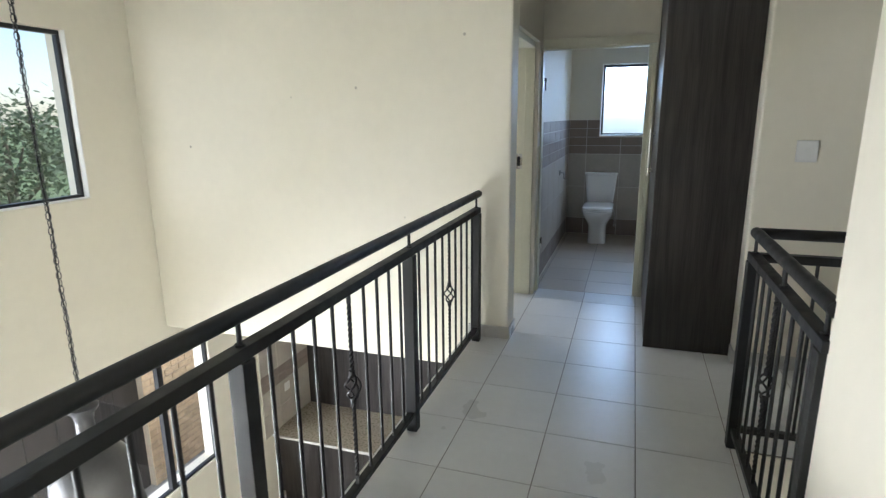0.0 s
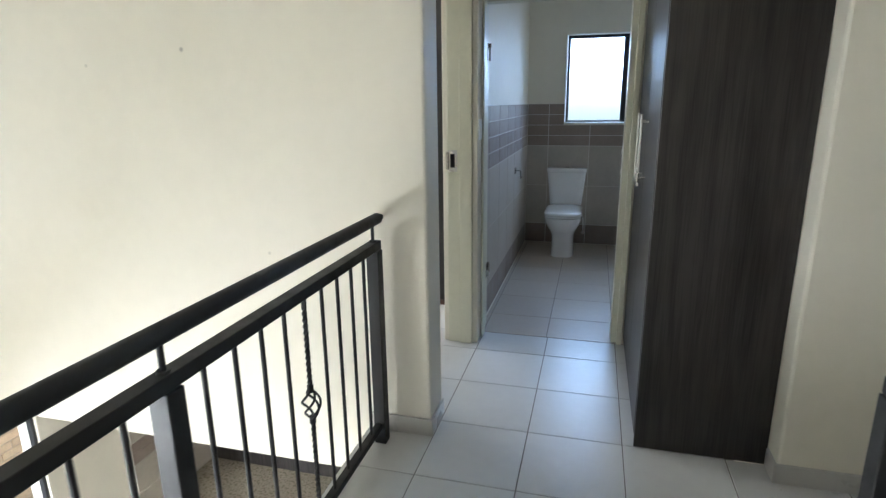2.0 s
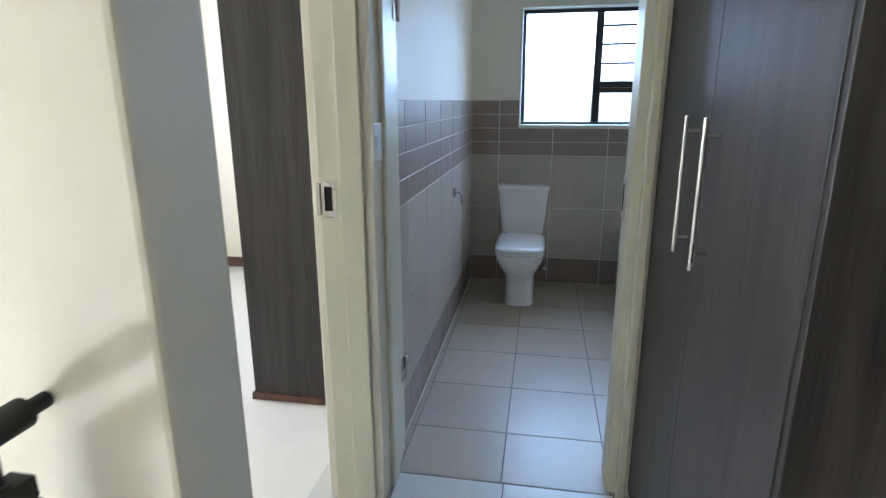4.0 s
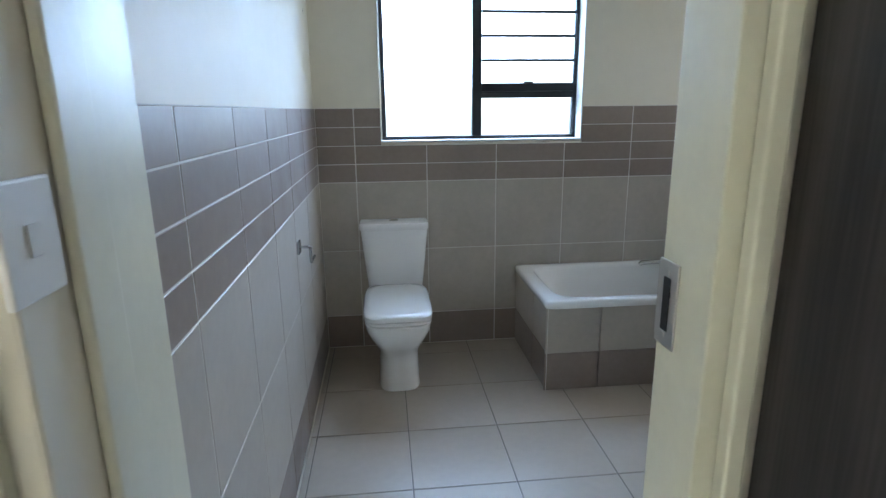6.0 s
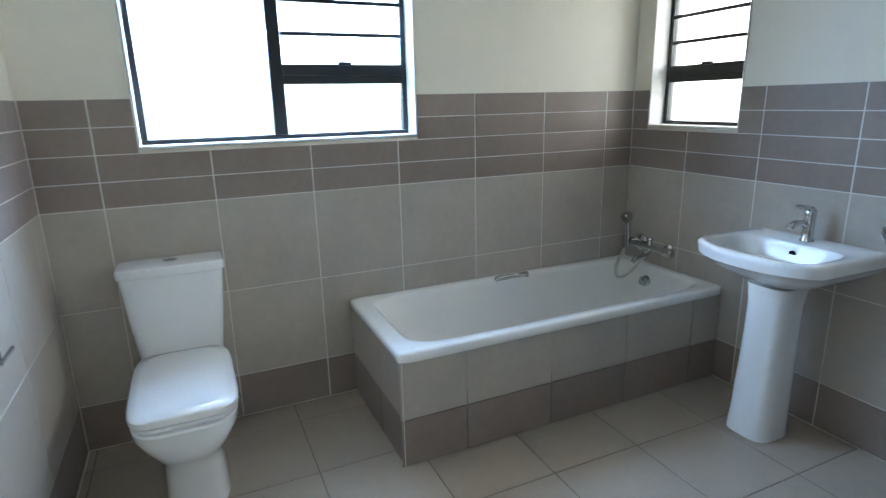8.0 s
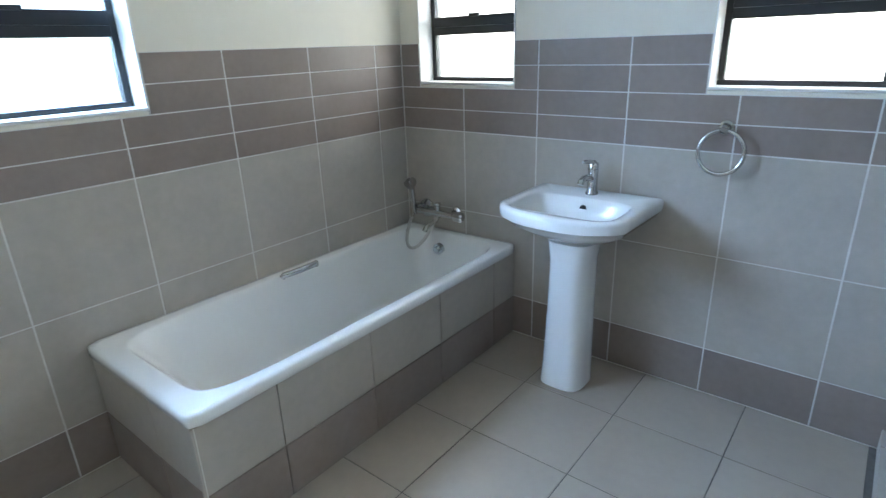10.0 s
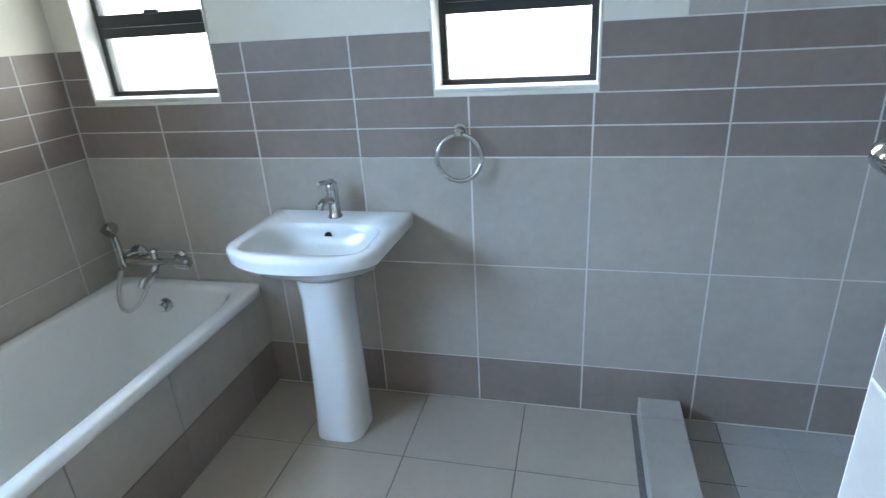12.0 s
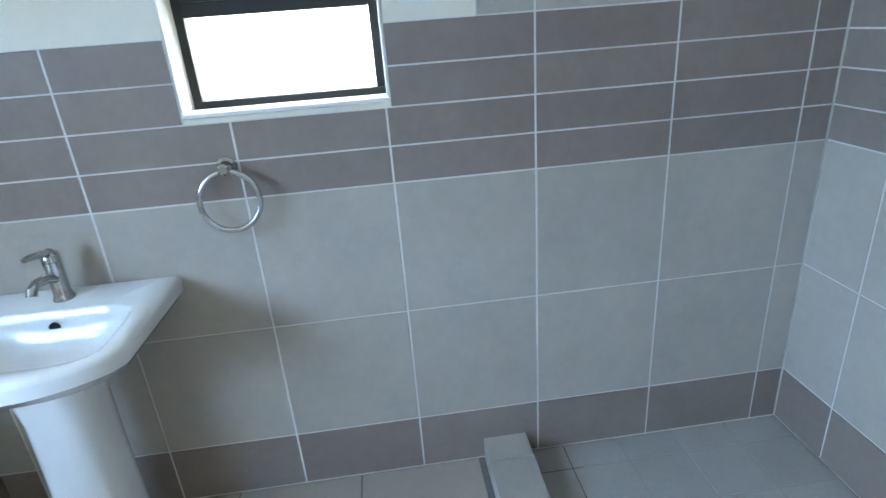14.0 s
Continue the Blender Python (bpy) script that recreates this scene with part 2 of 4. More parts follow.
def wall(name, axis, a0, a1, u0, u1, z0, z1, openings, mat, label, bevel=0.006):
    """A wall across one axis from a0 to a1, with rectangular openings (u0, u1, z0, z1) cut through it."""
    us = sorted({u0, u1, *[o[0] for o in openings], *[o[1] for o in openings]})
    zs = sorted({z0, z1, *[o[2] for o in openings], *[o[3] for o in openings]})
    us = [u for u in us if u0 <= u <= u1]
    zs = [z for z in zs if z0 <= z <= z1]
    full = {}
    for i in range(len(us) - 1):
        for j in range(len(zs) - 1):
            cu, cz = (us[i] + us[i + 1]) / 2, (zs[j] + zs[j + 1]) / 2
            full[i, j] = not any(o[0] < cu < o[1] and o[2] < cz < o[3] for o in openings)
    bm = bmesh.new()
    cache = {}

    def v(a, u, z):
        key = (a, u, z)
        if key not in cache:
            cache[key] = bm.verts.new((a, u, z) if axis == "x" else (u, a, z))
        return cache[key]

    for (i, j), f in full.items():
        if not f:
            continue
        ua, ub, za, zb = us[i], us[i + 1], zs[j], zs[j + 1]
        for a in (a0, a1):
            bm.faces.new((v(a, ua, za), v(a, ub, za), v(a, ub, zb), v(a, ua, zb)))
        if not full.get((i - 1, j)):
            bm.faces.new((v(a0, ua, za), v(a1, ua, za), v(a1, ua, zb), v(a0, ua, zb)))
        if not full.get((i + 1, j)):
            bm.faces.new((v(a0, ub, za), v(a1, ub, za), v(a1, ub, zb), v(a0, ub, zb)))
        if not full.get((i, j - 1)):
            bm.faces.new((v(a0, ua, za), v(a1, ua, za), v(a1, ub, za), v(a0, ub, za)))
        if not full.get((i, j + 1)):
            bm.faces.new((v(a0, ua, zb), v(a1, ua, zb), v(a1, ub, zb), v(a0, ub, zb)))
    ob = link_mesh(name, bm, mat)
    if bevel:
        mod = ob.modifiers.new("edge", "BEVEL")
        mod.width, mod.segments, mod.limit_method = bevel, 2, "ANGLE"
    return tagged(ob, label, "wall", kind="structure")


PIECES = {}


def piece_mesh(w, h, t, mat, inset=0.0014):
    key = (round(w, 4), round(h, 4), round(t, 4), mat.name)
    if key not in PIECES:
        hw, hh = w / 2, h / 2
        vs, fs = [], []
        for k, z in ((0, 0.0), (0, t - inset), (inset, t)):
            vs += [(-hw + k, -hh + k, z), (hw - k, -hh + k, z), (hw - k, hh - k, z), (-hw + k, hh - k, z)]
        fs.append((8, 9, 10, 11))
        for r in (0, 4):
            for i in range(4):
                j = (i + 1) % 4
                fs.append((r + i, r + j, r + 4 + j, r + 4 + i))
        me = bpy.data.meshes.new("tile")
        me.from_pydata(vs, [], fs)
        me.materials.append(mat)
        PIECES[key] = me
    return PIECES[key]


def piece(name, parent, centre, u, v, w, h, t, mat):
    u, v = Vector(u), Vector(v)
    n = u.cross(v)
    ob = new(name, piece_mesh(w, h, t, mat))
    ob.parent = parent
    m = Matrix((u, v, n)).transposed().to_4x4()
    m.translation = Vector(centre)
    ob.matrix_basis = m
    return ob


JOINT, JOINT_UP, THICK = 0.0042, 0.0056, 0.009


def cut(cells, hole):
    """Clip rectangles (a0, a1, z0, z1, mat) against a hole."""
    out = []
    h0, h1, g0, g1 = hole
    for a0, a1, z0, z1, m in cells:
        if a1 <= h0 or a0 >= h1 or z1 <= g0 + 0.02 or z0 >= g1 - 0.02:
            out.append((a0, a1, z0, z1, m))
            continue
        if a0 < h0 - 0.01:
            out.append((a0, h0, z0, z1, m))
        if a1 > h1 + 0.01:
            out.append((h1, a1, z0, z1, m))
    return out


ROWS_LOW = [(0.0, 0.205, 1), (0.205, 0.612, 0), (0.612, 1.020, 0), (1.020, 1.124, 1), (1.124, 1.228, 1), (1.228, 1.332, 1), (1.332, 1.437, 1)]
ROWS_HIGH = [(1.437, 1.845, 0), (1.845, 2.12, 0)]


def tile_wall(parent, axis, plane, sign, u0, u1, first, pitch, rows, holes=(), backing=True):
    """Tiles on a wall face: axis of the normal, its place, which way it looks, the run, one joint's place, the pitch."""
    k = math.floor((u0 - first) / pitch)
    cols = []
    while first + k * pitch < u1 - 0.004:
        a, b = max(u0, first + k * pitch), min(u1, first + (k + 1) * pitch)
        if b - a > 0.012:
            cols.append((a, b))
        k += 1
    cells = [(a, b, z0, z1, m) for a, b in cols for z0, z1, m in rows]
    for h in holes:
        cells = cut(cells, h)
    for a, b, z0, z1, m in cells:
        mid, zm = (a + b) / 2, (z0 + z1) / 2
        if axis == "y":
            c, u = (mid, plane - sign * THICK, zm), (-sign, 0, 0)
        else:
            c, u = (plane - sign * THICK, mid, zm), (0, sign, 0)
        piece("tile", parent, c, u, (0, 0, 1), b - a - JOINT_UP, z1 - z0 - JOINT, THICK, TILE_DARK if m else TILE_LIGHT)
    if backing:
        bm = bmesh.new()
        back, front = plane - sign * THICK * 1.9, plane - sign * 0.0013
        z_lo, z_hi = rows[0][0], rows[-1][1]
        spans = [(u0, u1, z_lo, z_hi, 0)]
        for h in holes:
            nxt = []
            for a, b, c0, c1, _ in spans:
                if b <= h[0] or a >= h[1] or c1 <= h[2]:
                    nxt.append((a, b, c0, c1, 0))
                    continue
                nxt += [q for q in ((a, h[0], c0, c1, 0), (h[1], b, c0, c1, 0), (max(a, h[0]), min(b, h[1]), c0, h[2], 0)) if q[1] - q[0] > 0.003]
            spans = nxt
        lo, hi = min(back, front), max(back, front)
        for a, b, c0, c1, _ in spans:
            if axis == "y":
                add_box(bm, a, b, lo, hi, c0, c1)
            else:
                add_box(bm, lo, hi, a, b, c0, c1)
        part("grout", bm, WALL_GROUT, parent)


def tile_floor(parent, x0, x1, y0, y1, fx, fy, pitch, mat, top=0.0, skip=None, name="tile"):
    i0 = math.floor((x0 - fx) / pitch)
    i = i0
    while fx + i * pitch < x1 - 0.004:
        xa, xb = max(x0, fx + i * pitch), min(x1, fx + (i + 1) * pitch)
        j = math.floor((y0 - fy) / pitch)
        while fy + j * pitch < y1 - 0.004:
            ya, yb = max(y0, fy + j * pitch), min(y1, fy + (j + 1) * pitch)
            if xb - xa > 0.015 and yb - ya > 0.015 and not (skip and skip((xa + xb) / 2, (ya + yb) / 2)):
                piece(name, parent, ((xa + xb) / 2, (ya + yb) / 2, top - 0.008), (1, 0, 0), (0, 1, 0), xb - xa - 0.004, yb - ya - 0.004, 0.008, mat)
            j += 1
        i += 1


# ---------------------------------------------------------------- structure
W, N, E, S, L = -0.155, 7.62, 2.712, 4.297, -0.12      # bathroom faces and the corridor's west wall
WEST, HIGH, LOW = -3.12, 2.6, -2.95
SILL, HEAD = 1.243, 2.09
WIN_N = (0.212, 1.390, SILL, HEAD)
WIN_E1 = (6.940, 7.500, SILL, HEAD)
WIN_E2 = (5.585, 6.120, SILL, HEAD)
WIN_VOID = (1.95, 3.32, 0.938, 2.095)
# unseen opening, added only to let fill light into the hall
WIN_ADDED_SOUTH = (-2.75, -0.95, 0.938, 2.095)
WIN_BED = (4.65, 6.75, 0.97, 2.13)
WIN_LOW = (2.05, 4.30, -1.80, -0.55)
# second lower opening is unseen, added for the lower fill lamp
WIN_ADDED_LOW = (-0.35, 1.55, -1.80, -0.55)

wall_north = wall("wall_north", "y", N + 0.006, N + 0.22, WEST, E + 0.21, LOW, HIGH, [WIN_N], PLASTER, "cream plastered wall with a black framed window")
wall_east = wall("wall_east", "x", E + 0.006, E + 0.21, -1.2, N + 0.006, LOW, HIGH, [WIN_E1, WIN_E2], PLASTER, "cream plastered outer wall with two narrow windows")
wall_west = wall("wall_west", "x", WEST - 0.2, WEST, -1.35, N + 0.22, LOW, HIGH,
                 [WIN_VOID, WIN_BED, WIN_LOW, WIN_ADDED_LOW], PLASTER, "tall cream plastered wall of the double-height hall")
wall_void = wall("wall_bedroom_south", "y", 3.84, 4.035, WEST, L, -0.25, HIGH, [], PLASTER, "large cream plastered wall above the hall", bevel=0.012)
wall_corridor = wall("wall_corridor_west", "x", -0.33, L, 4.035, 5.060, 0, HIGH, [(4.025, 4.88, -0.1, 2.05)], PLASTER, "cream corridor wall with a door opening")
wall_bath_west = wall("wall_bathroom_west", "x", -0.34, W - 0.006, 5.0605, N + 0.006, 0, HIGH, [], PLASTER, "cream plaster above taupe tiles in the bathroom")
wall_bath_south = wall("wall_bathroom_south", "y", 5.060, 5.222, W - 0.0055, 1.1795, 0, HIGH, [(-0.2, 0.749, -0.1, 2.05)], PLASTER, "cream wall with the bathroom door opening")
wall_partition = wall("wall_shower_west", "x", 1.180, 1.354, S - 0.006, 5.354, 0, HIGH, [], PLASTER, "plastered wall between cupboard and shower")
wall_shower = wall("wall_shower_south", "y", 3.86, S - 0.006, 1.275, E + 0.006, 0, HIGH, [], PLASTER, "cream plastered wall beside the stairwell", bevel=0.012)
wall_near = wall("wall_stairwell", "x", 1.125, 1.27, -1.2, 1.905, LOW, HIGH, [], PLASTER, "cream plastered wall end beside the stairwell", bevel=0.012)
wall_south = wall("wall_south", "y", -1.35, -1.2, WEST, E + 0.21, LOW, HIGH, [WIN_ADDED_SOUTH], PLASTER, "cream wall closing the hall, with one added window")

ceiling = tagged(link_mesh("ceiling", box(WEST - 0.2, E + 0.21, -1.35, N + 0.22, HIGH, HIGH + 0.12), CEILING), "plain white plastered ceiling", "ceiling", kind="structure")
# out of view; overhang added to keep direct sun off the windows
roof = tagged(link_mesh("roof", box(WEST - 0.75, E + 0.75, -1.9, N + 0.75, HIGH + 0.13, HIGH + 0.3, 0.02), EXT_WALL), "unseen flat roof slab with eaves added to shade the windows", "roof", kind="structure")

bm = box(-0.425, 1.16, -1.2, 5.064, -0.25, -0.010, 0.004)
add_box(bm, 1.1602, E, 2.86, 3.856, -0.25, -0.010, 0.004)
floor_hall = tagged(link_mesh("floor_corridor", bm, PLASTER), "landing and corridor floor of pale grey tiles", "floor", kind="structure")
bm = box(-0.419, 1.1562, -1.19, 5.063, -0.0095, -0.0022)
add_box(bm, 1.1565, E - 0.004, 2.866, 3.855, -0.0095, -0.0022)
part("grout", bm, FLOOR_GROUT, floor_hall)
bm = box(-0.33, E, 5.0645, N, -0.25, -0.010)
add_box(bm, 1.30, E + 0.005, S - 0.1, 5.0640, -0.25, -0.010)
floor_bath = tagged(link_mesh("floor_bathroom", bm, PLASTER), "bathroom floor of pale grey square tiles", "floor", kind="structure")
bm = box(-0.14, E - 0.001, 5.065, N - 0.001, -0.0095, -0.0022)
part("grout", bm, FLOOR_GROUT, floor_bath)
floor_bed = tagged(link_mesh("floor_bedroom", box(WEST, -0.334, 3.977, N + 0.005, -0.25, -0.002), BED_FLOOR), "pale glossy bedroom floor in bright daylight", "floor", kind="structure")
floor_low = tagged(link_mesh("floor_ground", box(WEST, E, -1.2, N, LOW - 0.2, LOW), HALL_TILE), "pale tiled ground floor of the hall", "floor", kind="structure")
floor_thr = tagged(link_mesh("threshold", box(-0.329, -0.121, 3.977, 4.878, -0.20, -0.003), HALL_TILE), "tiled threshold in the bedroom doorway", "threshold", kind="structure")


def skirting(name, mat, boxes, label):
    bm = bmesh.new()
    for b in boxes:
        add_box(bm, *b, 0.003, 1)
    return tagged(link_mesh(name, bm, mat), label, "baseboard", kind="structure")


skirting("baseboard", SKIRT_TILE, [(-0.40, L + 0.008, 3.829, 3.840, 0.0, 0.085), (L, L + 0.011, 3.829, 4.034, 0.0, 0.0848)], "pale grey tile skirting at the wall end")
skirting("baseboard", SKIRT_TILE, [(1.266, E, 3.849, 3.860, 0.0, 0.085), (1.264, 1.275, 3.849, 3.965, 0.0, 0.0848)], "pale grey tile skirting under the light switch")
skirting("baseboard", BROWN_WOOD, [(WEST, WEST + 0.015, 4.0, N, 0.0, 0.088), (WEST + 0.015, -0.97, N - 0.012, N + 0.004, 0.0, 0.0878)], "red-brown wooden skirting board of the bedroom")


# ---- steel door frames
def door_frame_bedroom():
    d = thing("door_1", "open doorway with a cream painted steel frame", "door frame", (-0.12, 4.43, 0), kind="structure")
    inv = Matrix.Translation((0.12, -4.43, 0))
    for name, boxes in (("far_jamb", [(-0.225, -0.150, 4.856, 4.8795), (-0.300, -0.2245, 4.867, 4.8792)]),
                        ("near_jamb", [(-0.246, -0.126, 4.0355, 4.041), (-0.322, -0.2455, 4.0352, 4.039)])):
        bm = bmesh.new()
        for x0, x1, y0, y1 in boxes:
            add_box(bm, x0, x1, y0, y1, 0, 2.02, 0.004)
        part(name, bm, FRAME_PAINT, d).data.transform(inv)
    bm = box(-0.322, -0.150, 4.041, 4.856, 2.005, 2.0495, 0.004)
    part("head", bm, FRAME_PAINT, d).data.transform(inv)
    bm = box(-0.292, -0.240, 4.8635, 4.8675, 1.068, 1.192, 0.0015)
    add_box(bm, -0.306, -0.292, 4.855, 4.8675, 1.078, 1.182, 0.002)
    p = part("strike_plate", bm, STEEL, d, "brushed steel strike plate")
    p.data.transform(inv)
    # thin black plate painted as the latch hole's shade, no opening behind
    q = part("latch_hole_shade", box(-0.280, -0.254, 4.8625, 4.8638, 1.092, 1.17), HOLE_SHADE, p)
    q.data.transform(inv)


def door_frame_bathroom():
    d = thing("door_2", "bathroom doorway with a cream painted steel frame", "door frame", (0.28, 5.05, 0), kind="structure")
    inv = Matrix.Translation((-0.28, -5.05, 0))
    # left: a rounded front lip on the corridor wall, then the reveal with its rebate
    bm = box(-0.1195, -0.104, 4.972, 5.052, 0, 2.02, 0.006, 3)
    add_box(bm, -0.1655, -0.120, 5.0522, 5.150, 0, 2.02, 0.004)
    add_box(bm, -0.1655, -0.126, 5.1502, 5.2235, 0, 2.02, 0.003)
    part("left_jamb", bm, FRAME_PAINT, d).data.transform(inv)
    # right: the face beside the cupboard, a narrow groove, and the deeper lip that holds the strike plate
    bm = box(0.716, 0.7485, 5.046, 5.0755, 0, 2.02, 0.006, 3)
    add_box(bm, 0.6840, 0.7480, 5.0785, 5.2260, 0, 2.02, 0.004)
    part("right_jamb", bm, FRAME_PAINT, d).data.transform(inv)
    bm = box(-0.126, 0.684, 5.0525, 5.150, 2.005, 2.0495, 0.004)
    add_box(bm, -0.126, 0.684, 5.1502, 5.2235, 2.018, 2.0492, 0.004)
    add_box(bm, -0.1195, 0.7485, 5.040, 5.0522, 2.021, 2.085, 0.003)
    part("head", bm, FRAME_PAINT, d).data.transform(inv)
    bm = box(0.6800, 0.6842, 5.166, 5.2262, 1.030, 1.178, 0.0015)
    add_box(bm, 0.6802, 0.700, 5.2264, 5.2294, 1.042, 1.166, 0.0015)
    p = part("strike_plate", bm, STEEL, d, "brushed steel strike plate")
    p.data.transform(inv)
    # black sliver on the plate in place of the shaded latch opening
    part("latch_hole_shade", box(0.6788, 0.6800, 5.186, 5.207, 1.058, 1.150), HOLE_SHADE, p).data.transform(inv)
    for z in (1.050, 1.158):
        part("screw", tube([(0.6786, 5.197, z), (0.6800, 5.197, z)], 0.005, 10), STEEL, p, smooth=True).data.transform(inv)
    for z in (0.33, 1.70):
        bm = tube([(-0.117, 5.226, z), (-0.117, 5.226, z + 0.1)], 0.007, 12)
        add_box(bm, -0.1258, -0.122, 5.178, 5.224, z, z + 0.1, 0.001)
        part("hinge", bm, STEEL, d, "steel hinge half without its door", smooth=True).data.transform(inv)


door_frame_bedroom()
door_frame_bathroom()


# ---- windows
def window(name, axis, face, out, u0, u1, z0, z1, mullion, bar, slats, glass, label, depth=0.10, lining=None):
    """A black aluminium window set back in its opening. axis: of the wall's normal; out: +1 or -1, the way outdoors."""
    w = thing(name, label, "window", ((u0 + u1) / 2, face, z0) if axis == "y" else (face, (u0 + u1) / 2, z0), kind="structure")
    inv = Matrix.Translation(-w.location)
    p0 = face + out * depth

    def bx(bm, ua, ub, za, zb, da, db, bev=0.0):
        a, b = sorted((p0 + out * da, p0 + out * db))
        return add_box(bm, ua, ub, a, b, za, zb, bev) if axis == "y" else add_box(bm, a, b, ua, ub, za, zb, bev)

    def put(nm, bm, mat, parent=w, lab=""):
        ob = part(nm, bm, mat, parent, lab)
        ob.data.transform(inv)
        return ob

    f = 0.03
    bm = bmesh.new()
    bx(bm, u0 + 0.006, u1 - 0.006, z0 + 0.006, z0 + f, 0, 0.045, 0.003)
    bx(bm, u0 + 0.006, u1 - 0.006, z1 - f, z1 - 0.002, 0, 0.045, 0.003)
    bx(bm, u0 + 0.006, u0 + f, z0 + f, z1 - f, 0.001, 0.044, 0.003)
    bx(bm, u1 - f, u1 - 0.006, z0 + f, z1 - f, 0.001, 0.044, 0.003)
    put("window_frame", bm, BLACK_ALU)
    spans = [(u0 + f, u1 - f)]
    if mullion:
        put("mullion", bx(bmesh.new(), mullion - 0.028, mullion + 0.028, z0 + f, z1 - f, -0.006, 0.045, 0.003), BLACK_ALU)
        spans = [(u0 + f, mullion - 0.028), (mullion + 0.028, u1 - f)]
    a, b = spans[-1]
    if bar:
        bm = bx(bmesh.new(), a, b, bar - 0.042, bar - 0.006, -0.004, 0.043, 0.003)
        bx(bm, a, b, bar - 0.005, bar + 0.042, -0.008, 0.043, 0.003)
        put("transom", bm, BLACK_ALU)
        bm = bx(bmesh.new(), (a + b) / 2 - 0.03, (a + b) / 2 + 0.03, bar + 0.036, bar + 0.052, -0.02, -0.004, 0.003)
        put("catch", bm, BLACK_ALU)
    for z in slats:
        put("burglar_bar", bx(bmesh.new(), a, b, z - 0.0085, z + 0.0085, -0.014, -0.002, 0.002), BLACK_ALU)
    for i, (a, b) in enumerate(spans):
        cells = [(z0 + f, z1 - f)]
        if bar and i == len(spans) - 1:
            cells = [(z0 + f, bar - 0.042), (bar + 0.042, z1 - f)]
        for za, zb in cells:
            g = put("pane", bx(bmesh.new(), a - 0.004, b + 0.004, za - 0.004, zb + 0.004, 0.02, 0.025), glass)
            g.visible_shadow = False
    # plastered reveal and sill
    bm = bmesh.new()
    bx(bm, u0 + 0.001, u0 + 0.0055, z0 + 0.012, z1 - 0.001, -depth + 0.002, 0, 0)
    bx(bm, u1 - 0.0055, u1 - 0.001, z0 + 0.012, z1 - 0.001, -depth + 0.002, 0, 0)
    put("window_reveal", bm, lining or REVEAL)
    put("window_sill", bx(bmesh.new(), u0 + 0.001, u1 - 0.001, z0 + 0.001, z0 + 0.0115, -depth - 0.004, 0.0, 0.003), lining or REVEAL)
    return w


window("window_1", "y", N, 1, *WIN_N, 0.779, 1.531, (1.699, 1.834, 1.964), FROSTED, "black aluminium window with obscure glass and bars above the bath")
window("window_2", "x", E, 1, *WIN_E1, 0, 1.515, (1.672, 1.80, 1.93), FROSTED, "narrow black window with bars at the bath's end")
window("window_3", "x", E, 1, *WIN_E2, 0, 1.525, (1.672, 1.80, 1.93), FROSTED, "narrow black window beside the towel ring")
window("window_4", "x", WEST, -1, *WIN_VOID, 0, 0, (), GLASS, "black framed clear window high in the hall", 0.05)
# added window, out of view, in front of the south fill lamp
window("added_window_5", "y", -1.2, -1, *WIN_ADDED_SOUTH, -1.85, 0, (), FROSTED, "bright black framed window high in the hall")
window("window_6", "x", WEST, -1, *WIN_BED, 5.7, 0, (), FROSTED, "bright black framed bedroom window")
window("window_7", "x", WEST, -1, *WIN_LOW, 3.72, 0, (), GLASS, "black framed clear window of the lower hall", 0.02, PLASTER)
# added window, out of view, that the lower fill lamp shines through
window("added_window_8", "x", WEST, -1, *WIN_ADDED_LOW, 0.6, 0, (), FROSTED, "bright black framed window of the lower hall")


# ---------------------------------------------------------------- railings
def twisted_bar(z0, z1, r, basket):
    """A square bar twisted along its length, with a basket of four wires round basket's height."""
    bm = bmesh.new()
    for a, b in ((z0, basket - 0.05), (basket + 0.05, z1)):
        k = int((b - a) / 0.006)
        rings = []
        for i in range(k + 1):
            z = a + (b - a) * i / k
            rest = min(z - z0, z1 - z) < 0.04
            ang = 0 if rest else (z - z0) * 2 * math.pi / 0.085
            rings.append(ring_of(bm, [Vector((math.cos(ang + q * math.pi / 2 + math.pi / 4) * r * 1.25, math.sin(ang + q * math.pi / 2 + math.pi / 4) * r * 1.25, z)) for q in range(4)]))
        skin(bm, rings)
        bm.faces.new(rings[0])
        bm.faces.new(rings[-1])
    return bm


def basket_wires(basket, r):
    bm = bmesh.new()
    for q in range(4):
        pts = []
        for i in range(17):
            f = i / 16
            rr = 0.004 + 0.026 * math.sin(math.pi * f)
            ang = q * math.pi / 2 + f * math.pi * 1.1
            pts.append((math.cos(ang) * rr, math.sin(ang) * rr, basket - 0.055 + 0.11 * f))
        add_tube(bm, pts, r, 6)
    for z in (basket - 0.055, basket + 0.055):
        add_tube(bm, [(0, 0, z - 0.012), (0, 0, z + 0.012)], 0.011, 10)
    return bm


BAR_R, RAIL_Z = 0.0068, 0.916
MESH_CACHE = {}


def shared(name, parent, key, make, at, smooth=False):
    if key not in MESH_CACHE:
        ob = part(name, make(), BLACK_STEEL, parent, smooth=smooth)
        MESH_CACHE[key] = ob.data
    else:
        ob = new(name, MESH_CACHE[key])
        ob.parent = parent
    ob.location = at
    return ob


